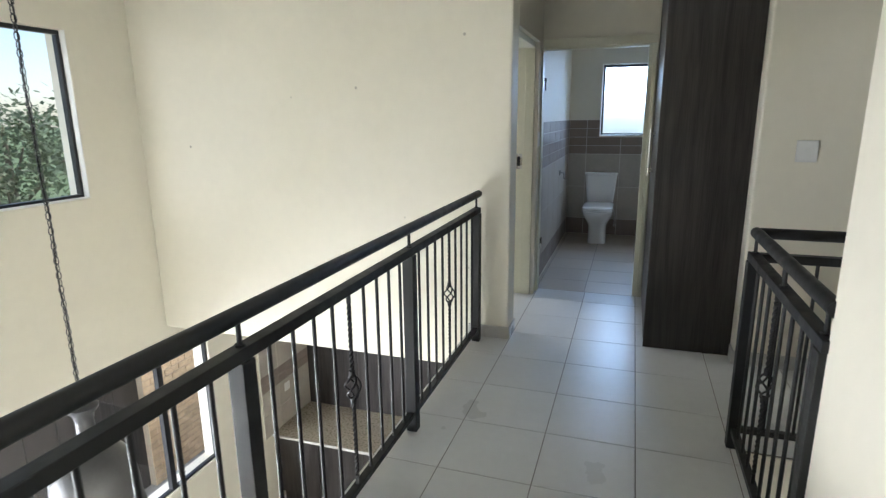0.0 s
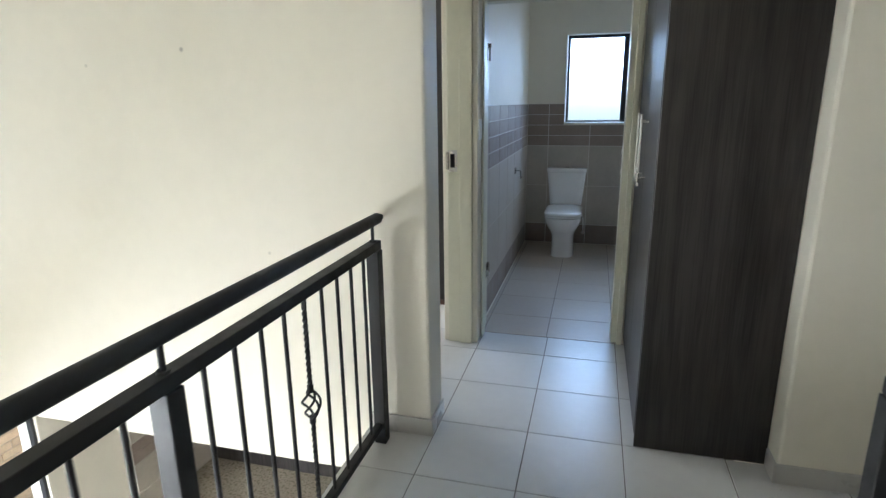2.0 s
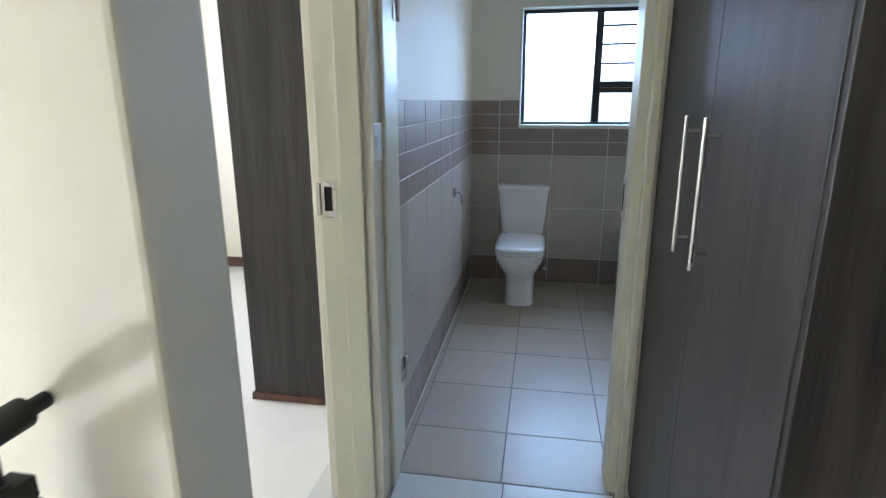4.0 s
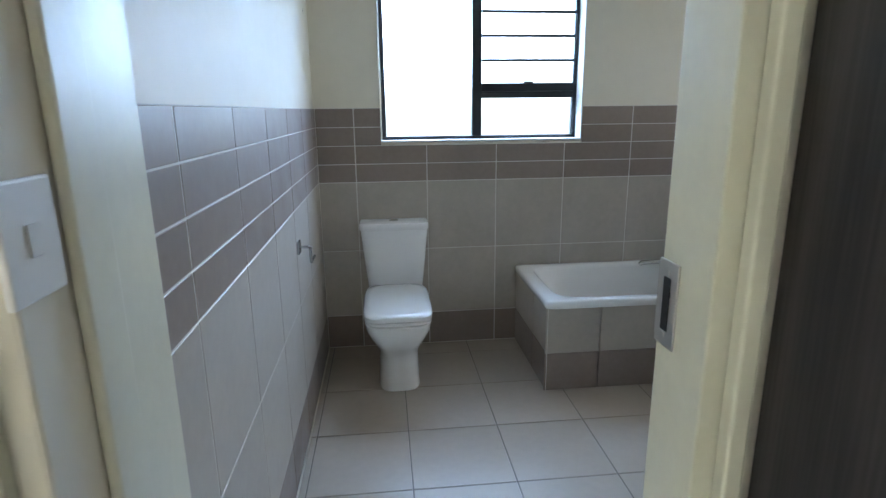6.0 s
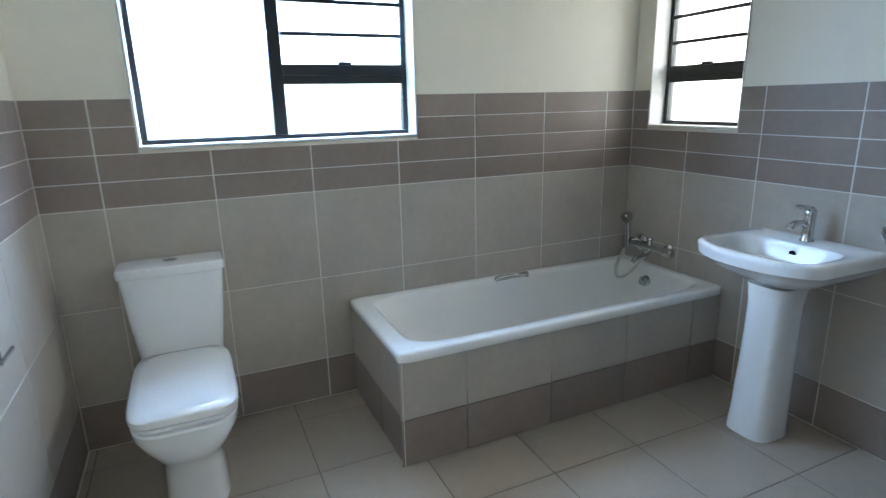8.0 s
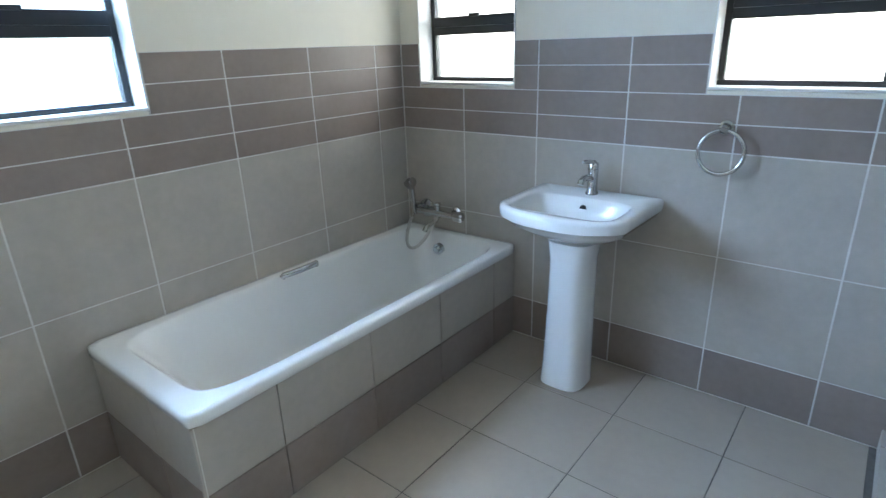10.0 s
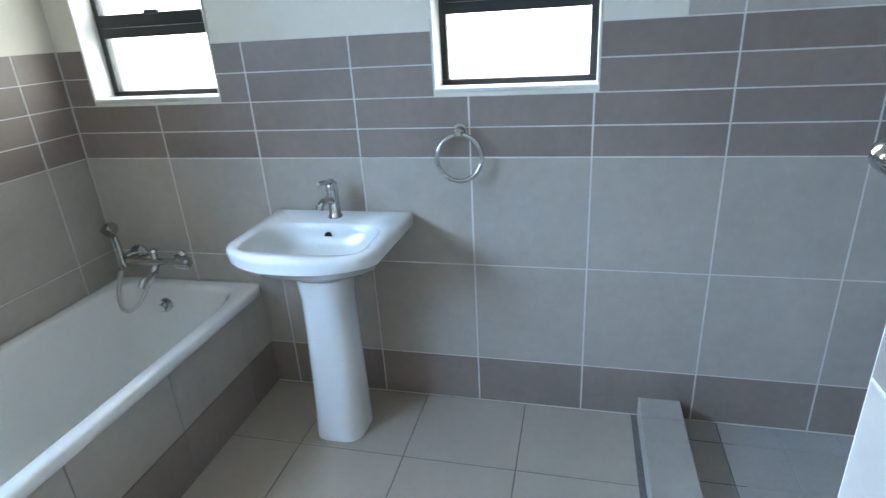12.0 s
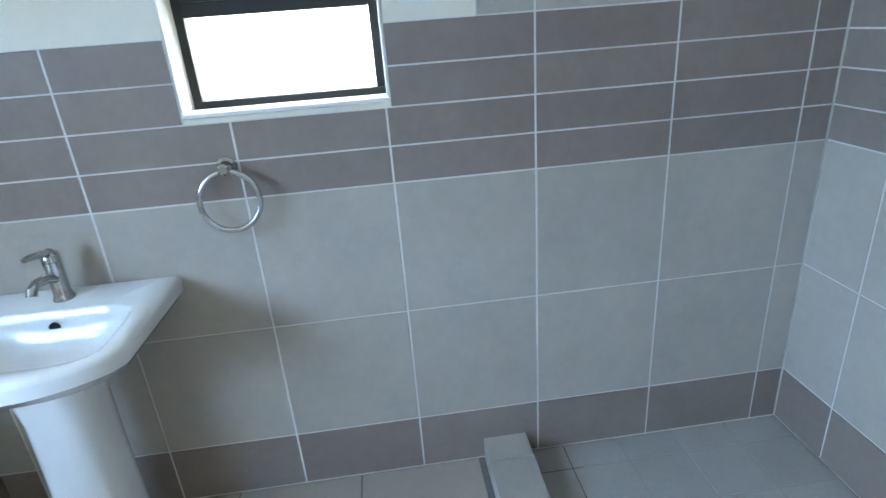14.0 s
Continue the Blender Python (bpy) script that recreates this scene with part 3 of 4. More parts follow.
def railing(label, start, along, posts, ends, supports, twist=4, count=9, first=0):
    """Posts at distances along a line; a flat top rail, a round handrail above it, a bottom rail and upright bars."""
    r = thing("railing", label, "railing", (start[0], start[1], 0))
    horiz = along[1] != 0

    def at(d, z=0.0):
        return Vector((along[0] * d, along[1] * d, z))

    def bar_box(d0, d1, half, z0, z1, bev):
        if horiz:
            a, b = sorted((along[1] * d0, along[1] * d1))
            return box(-half, half, a, b, z0, z1, bev)
        a, b = sorted((along[0] * d0, along[0] * d1))
        return box(a, b, -half, half, z0, z1, bev)

    part("top_rail", bar_box(*ends, 0.022, RAIL_Z - 0.036, RAIL_Z, 0.003), BLACK_STEEL, r)
    for d in posts[first:]:
        shared("post", r, "post", lambda: box(-0.026, 0.026, -0.026, 0.026, 0.0, RAIL_Z - 0.0375, 0.003), at(d))
    for a, b in zip(posts, posts[1:]):
        lo, hi = a + 0.027, b - 0.027
        part("bottom_rail", bar_box(lo, hi, 0.016, 0.078, 0.104, 0.002), BLACK_STEEL, r)
        gap = (b - a) / (count + 1)
        for k in range(count):
            p = at(a + gap * (k + 1))
            if k == twist:
                t = shared("twisted_baluster", r, "twist", lambda: twisted_bar(0.1045, RAIL_Z - 0.0365, BAR_R, 0.512), p)
                t["label"] = "twisted bar with a wire basket"
                shared("basket", t, "basket", lambda: basket_wires(0.512, 0.0042), (0, 0, 0), True)
            else:
                shared("baluster", r, "bar", lambda: tube([(0, 0, 0.1045), (0, 0, RAIL_Z - 0.0365)], BAR_R, 10), p, True)
    for d in supports:
        bm = tube([at(d, RAIL_Z), at(d, 0.982)], 0.007, 10)
        add_tube(bm, [at(d, RAIL_Z), at(d, RAIL_Z + 0.006)], 0.014, 12)
        part("handrail_support", bm, BLACK_STEEL, r, smooth=True)
    return r, at


rail_w, at = railing("black steel balustrade with round handrail along the landing's edge", (-0.320, 3.752), (0, -1),
                     [0.0, 1.172, 2.344, 3.516, 4.688], (-0.026, 4.93), [0.01, 1.172, 2.344, 3.516, 4.688])
part("handrail", tube([at(d, 1.001) for d in (-0.045, -0.03, 0.5, 2.0, 4.93)], 0.0235, 20), BLACK_STEEL, rail_w, smooth=True)
part("wall_bracket", tube([at(-0.04, 1.001), at(-0.084, 1.001)], 0.013, 12), BLACK_STEEL, rail_w, smooth=True)

rail_e, at = railing("black steel balustrade along the stairwell beside the landing", (1.13, 2.888), (0, -1), [0.0, 0.972], (-0.026, 1.004), [0.01, 0.50, 0.95], twist=3, count=8)
part("handrail", tube([at(d, 1.001) for d in (-0.012, 0.5, 1.004)], 0.0235, 20), BLACK_STEEL, rail_e, smooth=True)
rail_n, at = railing("black steel balustrade across the head of the stairwell", (1.13, 2.888), (1, 0), [0.0, 1.18], (0.0235, 1.54), [0.33, 1.18], twist=4, count=9, first=1)
part("handrail", tube([at(d, 1.001) for d in (0.0, 0.5, 1.54)], 0.0232, 20), BLACK_STEEL, rail_n, smooth=True)


# ---------------------------------------------------------------- corridor cupboard
def cupboard():
    c = thing("linen_cupboard", "tall dark wenge board cupboard with two steel bar handles", "cupboard", (1.01, 4.5, 0))
    inv = Matrix.Translation((-1.01, -4.5, 0))

    def put(nm, bm, mat, parent=c, label="", smooth=False):
        ob = part(nm, bm, mat, parent, label, smooth=smooth)
        ob.data.transform(inv)
        return ob

    put("side_panel", box(0.757, 1.272, 3.972, 3.990, 0.0, HIGH - 0.002, 0.0015), WENGE)
    put("carcass", box(0.779, 1.176, 3.9905, 5.042, 0.002, HIGH - 0.003), WENGE)
    put("plinth", box(0.772, 0.7785, 3.9905, 5.042, 0.0, 0.05), WENGE)
    for y0, y1, hy in ((3.991, 4.5235, 4.444), (4.5265, 5.042, 4.606)):
        d = put("door", box(0.755, 0.7725, y0, y1, 0.052, 2.10, 0.0015), WENGE)
        h = put("handle", tube([(0.724, hy, 1.070), (0.724, hy, 1.396)], 0.0050, 14), STEEL, d, "brushed steel bar handle", True)
        for z in (1.108, 1.362):
            add = tube([(0.7295, hy, z), (0.755, hy, z)], 0.0042, 10)
            put("handle_post", add, STEEL, d, smooth=True)
        put("upper_door", box(0.755, 0.7725, y0, y1, 2.104, HIGH - 0.006, 0.0015), WENGE)


cupboard()


def light_switch(at, normal_axis, sign, w, h, label, rockers=1):
    s = thing("light_switch", label, "light switch", at)

    def bx(a, b, z0, z1, d0, d1, bev):
        lo, hi = sorted((sign * d0, sign * d1))
        return box(lo, hi, a, b, z0, z1, bev) if normal_axis == "x" else box(a, b, lo, hi, z0, z1, bev)

    part("cover_plate", bx(-w / 2, w / 2, -h / 2, h / 2, 0.0, 0.009, 0.003), WHITE_PLASTIC, s)
    for i in range(rockers):
        part("rocker", bx(-0.010, 0.010, -0.016, 0.016, 0.0092, 0.0112, 0.0008), WHITE_PLASTIC, s)


light_switch((1.516, 3.8595, 1.286), "y", -1, 0.105, 0.118, "square white light switch on the cream landing wall")
light_switch((L, 4.911, 1.307), "x", 1, 0.088, 0.116, "narrow white light switch between two door frames")


# ---------------------------------------------------------------- bathroom
def toilet():
    cx = 0.266
    t = thing("toilet", "white ceramic close-coupled toilet with closed square lid", "toilet", (cx, 7.25, 0))
    inv = Matrix.Translation((-cx, -7.25, 0))

    def put(nm, bm, mat, parent=t, label="", smooth=True, sharp=40):
        ob = part(nm, bm, mat, parent, label, smooth=smooth, sharp=sharp)
        ob.data.transform(inv)
        return ob

    put("pan", loft([(cx, 7.275, 0.0, 0.112, 0.262, 4), (cx, 7.275, 0.02, 0.110, 0.262, 4), (cx, 7.28, 0.15, 0.108, 0.258, 3.6),
                     (cx, 7.265, 0.215, 0.113, 0.272, 3.4), (cx, 7.235, 0.26, 0.130, 0.300, 3.2), (cx, 7.215, 0.31, 0.158, 0.312, 3.2),
                     (cx, 7.205, 0.36, 0.172, 0.315, 4.0), (cx, 7.205, 0.392, 0.174, 0.313, 4.4), (cx, 7.205, 0.397, 0.169, 0.308, 4.4)], 64), CERAMIC)
    put("seat", loft([(cx, 7.19, 0.3975, 0.166, 0.27, 5.0), (cx, 7.19, 0.400, 0.174, 0.277, 5.0), (cx, 7.19, 0.411, 0.175, 0.278, 5.0), (cx, 7.19, 0.4145, 0.170, 0.274, 5.0)], 64), CERAMIC)
    put("lid", loft([(cx, 7.19, 0.4165, 0.170, 0.274, 5.0), (cx, 7.19, 0.420, 0.177, 0.280, 5.2), (cx, 7.19, 0.437, 0.176, 0.279, 5.2),
                     (cx, 7.19, 0.446, 0.168, 0.271, 5.2), (cx, 7.19, 0.451, 0.140, 0.24, 3.6), (cx, 7.19, 0.4535, 0.06, 0.12, 3)], 64), CERAMIC)
    for s in (-1, 1):
        put("seat_hinge", tube([(cx + s * 0.075 - 0.02, 7.455, 0.43), (cx + s * 0.075 + 0.02, 7.455, 0.43)], 0.011, 12), CHROME)
    put("cistern", loft([(cx, 7.535, 0.397, 0.150, 0.075, 7), (cx, 7.535, 0.405, 0.156, 0.080, 7), (cx, 7.533, 0.60, 0.176, 0.083, 8), (cx, 7.531, 0.765, 0.190, 0.085, 9)], 64), CERAMIC)
    lid = put("cistern_lid", loft([(cx, 7.530, 0.7665, 0.193, 0.087, 9), (cx, 7.530, 0.770, 0.197, 0.0885, 9), (cx, 7.530, 0.797, 0.197, 0.0885, 9),
                                   (cx, 7.530, 0.804, 0.192, 0.084, 9), (cx, 7.530, 0.8065, 0.15, 0.06, 8)], 64), CERAMIC)
    put("flush_button", loft([(cx, 7.53, 0.806, 0.026, 0.018, 2), (cx, 7.53, 0.811, 0.026, 0.018, 2), (cx, 7.53, 0.8125, 0.022, 0.015, 2)], 32), CHROME, lid, "chrome flush button")
    bm = tube([(0.452, N - 0.001, 0.14), (0.452, N - 0.05, 0.14), (0.452, N - 0.06, 0.15), (0.452, N - 0.06, 0.19)], 0.009, 12)
    add_tube(bm, [(0.452, N - 0.062, 0.14), (0.452, N - 0.092, 0.14)], 0.016, 12)
    v = thing("stop_valve", "small chrome water valve beside the toilet", "valve", (0.452, N, 0.14))
    part("valve_body", bm, CHROME, v, smooth=True).data.transform(Matrix.Translation((-0.452, -N, -0.14)))
    hose = [Vector((0.452, N - 0.06, 0.19)), Vector((0.450, N - 0.06, 0.27)), Vector((0.43, N - 0.06, 0.34)), Vector((0.405, N - 0.07, 0.39)), Vector((0.395, N - 0.075, 0.41))]
    part("hose", tube(hose, 0.006, 10), STEEL, v, "braided steel hose", smooth=True).data.transform(Matrix.Translation((-0.452, -N, -0.14)))


toilet()


def bathtub():
    x0, x1, y0, y1 = 1.004, E - 0.002, 6.914, N - 0.002
    cx, cy, rx, ry = (x0 + x1) / 2, (y0 + y1) / 2, (x1 - x0) / 2, (y1 - y0) / 2
    b = thing("bathtub", "white built-in bathtub with a tiled front panel", "bathtub", (cx, cy, 0))
    inv = Matrix.Translation((-cx, -cy, 0))
    icx, icy = cx + 0.012, cy + 0.0
    sec = [(cx, cy, 0.449, rx - 0.001, ry - 0.001, 40), (cx, cy, 0.452, rx + 0.003, ry + 0.003, 40), (cx, cy, 0.481, rx + 0.003, ry + 0.003, 40), (cx, cy, 0.4885, rx - 0.003, ry - 0.003, 40),
           (cx, cy, 0.4895, rx - 0.02, ry - 0.02, 30),
           (icx, icy, 0.4885, rx - 0.058, ry - 0.046, 8), (icx, icy, 0.484, rx - 0.066, ry - 0.053, 7.5), (icx + 0.004, icy, 0.463, rx - 0.076, ry - 0.061, 6.5),
           (icx + 0.03, icy, 0.36, rx - 0.125, ry - 0.082, 5.2), (icx + 0.06, icy, 0.25, rx - 0.185, ry - 0.105, 4.8), (icx + 0.085, icy, 0.16, rx - 0.24, ry - 0.12, 4.5),
           (icx + 0.095, icy, 0.115, rx - 0.30, ry - 0.15, 4.2), (icx + 0.10, icy, 0.10, rx - 0.40, ry - 0.21, 4)]
    part("tub", loft(sec, 160, cap_first=False), ACRYLIC, b, "white acrylic tub with a flat rim", smooth=True, sharp=55).data.transform(inv)
    bm = box(x0 + 0.02, x1, y0 + 0.02, y0 + 0.05, 0.0, 0.445)
    add_box(bm, x0 + 0.02, x0 + 0.05, y0 + 0.051, y1, 0.0, 0.445)
    panel = part("panel", bm, WALL_GROUT, b)
    panel.data.transform(inv)
    rows = [(0.0, 0.205, 1), (0.205, 0.448, 0)]
    # front and end tiles
    xs = [x0, 1.291, 1.702, 2.113, 2.524, x1]
    for a, c in zip(xs, xs[1:]):
        for z0, z1, m in rows:
            piece("tile", b, (Vector(((a + c) / 2, y0 + 0.0215, (z0 + z1) / 2)) - Vector((cx, cy, 0))), (1, 0, 0), (0, 0, 1), c - a - 0.0035, z1 - z0 - 0.0035, 0.0115, TILE_DARK if m else TILE_LIGHT)
    ys = [y0 + 0.012, 7.20, y1]
    for a, c in zip(ys, ys[1:]):
        for z0, z1, m in rows:
            piece("tile", b, (Vector((x0 + 0.0215, (a + c) / 2, (z0 + z1) / 2)) - Vector((cx, cy, 0))), (0, -1, 0), (0, 0, 1), c - a - 0.0035, z1 - z0 - 0.0035, 0.0115, TILE_DARK if m else TILE_LIGHT)
    # joint edge strip at the corner
    part("corner_trim", box(x0 + 0.0095, x0 + 0.0125, y0 + 0.0095, y0 + 0.0125, 0.0, 0.448), WALL_GROUT, b).data.transform(inv)
    gx = 1.885
    pts = [(gx - 0.095, y1 - 0.055, 0.478), (gx - 0.09, y1 - 0.062, 0.488), (gx - 0.06, y1 - 0.085, 0.496), (gx, y1 - 0.092, 0.498), (gx + 0.06, y1 - 0.085, 0.496), (gx + 0.09, y1 - 0.062, 0.488), (gx + 0.095, y1 - 0.055, 0.478)]
    part("grip", tube(pts, 0.014, 14), CHROME, b, "chrome grab handle on the rim", smooth=True).data.transform(inv)
    ovx = 2.572
    bm = tube([(ovx + 0.024, 7.310, 0.425), (ovx - 0.001, 7.310, 0.422)], 0.029, 24)
    add_tube(bm, [(ovx, 7.310, 0.422), (ovx - 0.018, 7.310, 0.421)], 0.017, 20)
    part("overflow", bm, CHROME, b, "chrome overflow knob", smooth=True).data.transform(inv)
    part("waste", loft([(icx + 0.45, icy, 0.0995, 0.03, 0.03, 2), (icx + 0.45, icy, 0.104, 0.03, 0.03, 2), (icx + 0.45, icy, 0.105, 0.02, 0.02, 2)], 24), CHROME, b, "chrome waste", smooth=True).data.transform(inv)


bathtub()


def bath_mixer():
    cy, z = 7.36, 0.592
    m = thing("bath_mixer", "chrome wall-mounted bath mixer with hand shower and hose", "tap", (E, cy, z))
    inv = Matrix.Translation((-E, -cy, -z))

    def put(nm, bm, mat, parent=m, label=""):
        ob = part(nm, bm, mat, parent, label, smooth=True)
        ob.data.transform(inv)
        return ob

    xb = E - 0.062
    put("body", tube([(xb, cy + 0.135, z), (xb, cy - 0.10, z)], 0.017, 20), CHROME)
    for s in (-1, 1):
        y = cy + (0.125 if s > 0 else -0.077)
        rr = 0.05 if s > 0 else 0.034
        bm = tube([(E - 0.0005, y, z), (E - 0.008, y, z), (E - 0.018, y, z)], 0.034, 28, radii=[rr, rr * 0.97, rr * 0.6])
        add_tube(bm, [(E - 0.012, y, z), (xb, y, z)], 0.012, 14)
        put("wall_flange", bm, CHROME)
        if s < 0:
            bm = tube([(xb, cy - 0.10, z), (xb, cy - 0.108, z), (xb, cy - 0.155, z), (xb, cy - 0.163, z)], 0.02, 10, radii=[0.014, 0.025, 0.027, 0.017])
            put("tap_handle", bm, CHROME)
    put("diverter", tube([(xb, cy, z + 0.015), (xb, cy, z + 0.04), (xb, cy, z + 0.046), (xb, cy, z + 0.056)], 0.012, 14, radii=[0.012, 0.012, 0.018, 0.014]), CHROME)
    put("spout", tube([(xb, cy, z - 0.01), (xb - 0.02, cy, z - 0.035), (xb - 0.06, cy, z - 0.045), (xb - 0.10, cy, z - 0.052), (xb - 0.115, cy, z - 0.07)], 0.014, 16), CHROME)
    # hand shower on its holder
    hy, hx = 7.525, E - 0.06
    bm = tube([(E - 0.0005, hy, 0.60), (E - 0.05, hy, 0.60)], 0.016, 16)
    put("holder", bm, CHROME)
    bm = tube([(hx, hy, 0.565), (hx - 0.006, hy, 0.65), (hx - 0.014, hy, 0.725)], 0.012, 14)
    add_tube(bm, [(hx + 0.000, hy, 0.752), (hx - 0.018, hy, 0.742), (hx - 0.040, hy, 0.728)], 0.026, 20, radii=[0.020, 0.030, 0.031])
    put("hand_shower", bm, CHROME, label="small chrome hand shower")
    hose = []
    for i in range(33):
        f = i / 32
        a = math.pi * f
        y = hy + (cy - hy) * (1 - math.cos(a)) / 2
        hose.append((hx - 0.02 - 0.115 * math.sin(a), y, 0.565 - 0.150 * math.sin(a) + 0.01 * f))
    put("hose", tube(hose, 0.0085, 10), STEEL, label="chrome shower hose")


bath_mixer()


def basin():
    cy = 6.505
    b = thing("basin", "white ceramic pedestal basin against the tiled wall", "basin", (E - 0.25, cy, 0))
    inv = Matrix.Translation((-(E - 0.25), -cy, 0))

    def outline(z, back, front, half_back, half_front, bulge, n=14):
        """Plan outline: straight back, slightly tapering sides, bowed front with rounded corners."""
        pts = []
        xb, xf = E - back, E - front
        pts += [Vector((xb, cy - half_back + 2 * half_back * i / n, z)) for i in range(n)]
        side = 8
        pts += [Vector((xb + (xf + 0.06 - xb) * i / side, cy + half_back + (half_front - half_back) * i / side, z)) for i in range(side)]
        m = 26
        for i in range(m + 1):
            f = i / m * 2 - 1
            k = (1 - abs(f) ** 3.2) ** 0.5
            pts.append(Vector((xf + 0.06 - (0.06 + bulge * (1 - f * f)) * min(1, k * 1.02), cy - f * half_front, z)))
        pts += [Vector((xf + 0.06 + (xb - xf - 0.06) * i / side, cy - half_front + (half_front - half_back) * i / side, z)) for i in range(1, side)]
        return pts

    def inner(z, grow, power):
        """Bowl outlines with as many points as the rim's."""
        ref = outline(0, 0.0, 0.43, 0.272, 0.262, 0.055)
        ccx, ccy = E - 0.285, cy
        out = []
        for p in ref:
            a = math.atan2(p.y - ccy, p.x - ccx)
            c, s = math.cos(a), math.sin(a)
            r = (abs(c / (0.145 * grow)) ** power + abs(s / (0.225 * grow)) ** power) ** (-1 / power)
            out.append(Vector((ccx + c * r, ccy + s * r, z)))
        return out

    bm = bmesh.new()
    rings = [outline(0.655, 0.10, 0.27, 0.085, 0.085, 0.010), outline(0.675, 0.07, 0.31, 0.14, 0.135, 0.02), outline(0.705, 0.03, 0.36, 0.205, 0.195, 0.035),
             outline(0.74, 0.002, 0.405, 0.252, 0.242, 0.05), outline(0.765, 0.001, 0.424, 0.268, 0.258, 0.055), outline(0.768, 0.001, 0.430, 0.273, 0.263, 0.056), outline(0.800, 0.001, 0.434, 0.277, 0.267, 0.057),
             outline(0.812, 0.003, 0.432, 0.275, 0.265, 0.057), outline(0.818, 0.008, 0.424, 0.268, 0.258, 0.055)]
    rings += [inner(0.817, 1.0, 5), inner(0.812, 0.965, 5), inner(0.79, 0.93, 4.6), inner(0.75, 0.86, 4), inner(0.715, 0.70, 3.2), inner(0.70, 0.42, 2.4), inner(0.697, 0.12, 2)]
    rr = [ring_of(bm, r) for r in rings]
    skin(bm, rr)
    bm.faces.new(rr[-1])
    part("bowl", bm, CERAMIC, b, smooth=True, sharp=50).data.transform(inv)
    part("pedestal", loft([(E - 0.235, cy, 0.0, 0.104, 0.098, 3.4), (E - 0.235, cy, 0.012, 0.104, 0.097, 3.4), (E - 0.23, cy, 0.10, 0.100, 0.094, 3.2), (E - 0.22, cy, 0.40, 0.096, 0.088, 3.0),
                           (E - 0.215, cy, 0.58, 0.094, 0.088, 3), (E - 0.212, cy, 0.66, 0.104, 0.10, 3)], 56), CERAMIC, b, smooth=True).data.transform(inv)
    # solid black disc on the bowl, painting the shade of an overflow hole
    bm = tube([(E - 0.146, cy, 0.772), (E - 0.1555, cy, 0.771)], 0.015, 20)
    part("overflow_hole_shade", bm, HOLE_SHADE, b, "black disc standing for the shade inside the overflow hole", smooth=True).data.transform(inv)
    part("waste", loft([(E - 0.285, cy, 0.6965, 0.024, 0.024, 2), (E - 0.285, cy, 0.700, 0.024, 0.024, 2)], 24), CHROME, b, "chrome waste", smooth=True).data.transform(inv)
    # mixer tap
    tx = E - 0.075
    t = thing("basin_mixer", "chrome single-lever mixer tap on the basin", "tap", (tx, cy, 0.818))
    tinv = Matrix.Translation((-tx, -cy, -0.818))
    part("body", tube([(tx, cy, 0.8175), (tx, cy, 0.822), (tx, cy, 0.83), (tx, cy, 0.90), (tx, cy, 0.925)], 0.02, 24, radii=[0.027, 0.027, 0.022, 0.021, 0.022]), CHROME, t, smooth=True).data.transform(tinv)
    part("spout", tube([(tx - 0.008, cy, 0.878), (tx - 0.05, cy, 0.897), (tx - 0.09, cy, 0.900), (tx - 0.112, cy, 0.892), (tx - 0.118, cy, 0.880)], 0.013, 16), CHROME, t, smooth=True).data.transform(tinv)
    bm = tube([(tx, cy, 0.926), (tx, cy, 0.945), (tx - 0.004, cy, 0.955)], 0.02, 20, radii=[0.0225, 0.022, 0.012])
    add_tube(bm, [(tx, cy, 0.945), (tx - 0.03, cy, 0.958), (tx - 0.085, cy, 0.968), (tx - 0.10, cy, 0.969)], 0.008, 12, radii=[0.012, 0.010, 0.008, 0.006])
    part("lever", bm, CHROME, t, smooth=True).data.transform(tinv)


basin()


def towel_ring():
    cy, z = 6.035, 1.028
    t = thing("towel_ring", "round chrome towel ring on the tiled wall", "towel ring", (E, cy, z))
    inv = Matrix.Translation((-E, -cy, -z))
    bm = tube([(E - 0.0005, cy, z + 0.085), (E - 0.006, cy, z + 0.085), (E - 0.012, cy, z + 0.085), (E - 0.045, cy, z + 0.085), (E - 0.05, cy, z + 0.085)], 0.02, 24, radii=[0.026, 0.026, 0.018, 0.016, 0.010])
    part("boss", bm, CHROME, t, smooth=True).data.transform(inv)
    pts = [Vector((E - 0.034 - 0.016 * (1 - math.sin(radians(a))) * 0.6, cy + 0.078 * math.cos(radians(a)), z + 0.078 * math.sin(radians(a)))) for a in range(-270, 91, 8)]
    part("ring", tube(pts, 0.008, 12), CHROME, t, smooth=True).data.transform(inv)


towel_ring()


def paper_holder():
    y, z = 6.70, 0.865
    p = thing("paper_holder", "chrome toilet roll holder on the tiled wall", "roll holder", (W, y, z))
    inv = Matrix.Translation((-W, -y, -z))
    part("base_plate", box(W + 0.0005, W + 0.012, y - 0.028, y + 0.028, z - 0.028, z + 0.028, 0.004), CHROME, p).data.transform(inv)
    pts = [(W + 0.012, y, z), (W + 0.045, y, z), (W + 0.052, y + 0.006, z - 0.004), (W + 0.052, y + 0.01, z - 0.06), (W + 0.052, y + 0.016, z - 0.07), (W + 0.052, y + 0.12, z - 0.07)]
    part("arm", tube(pts, 0.0065, 12), CHROME, p, smooth=True).data.transform(inv)


paper_holder()


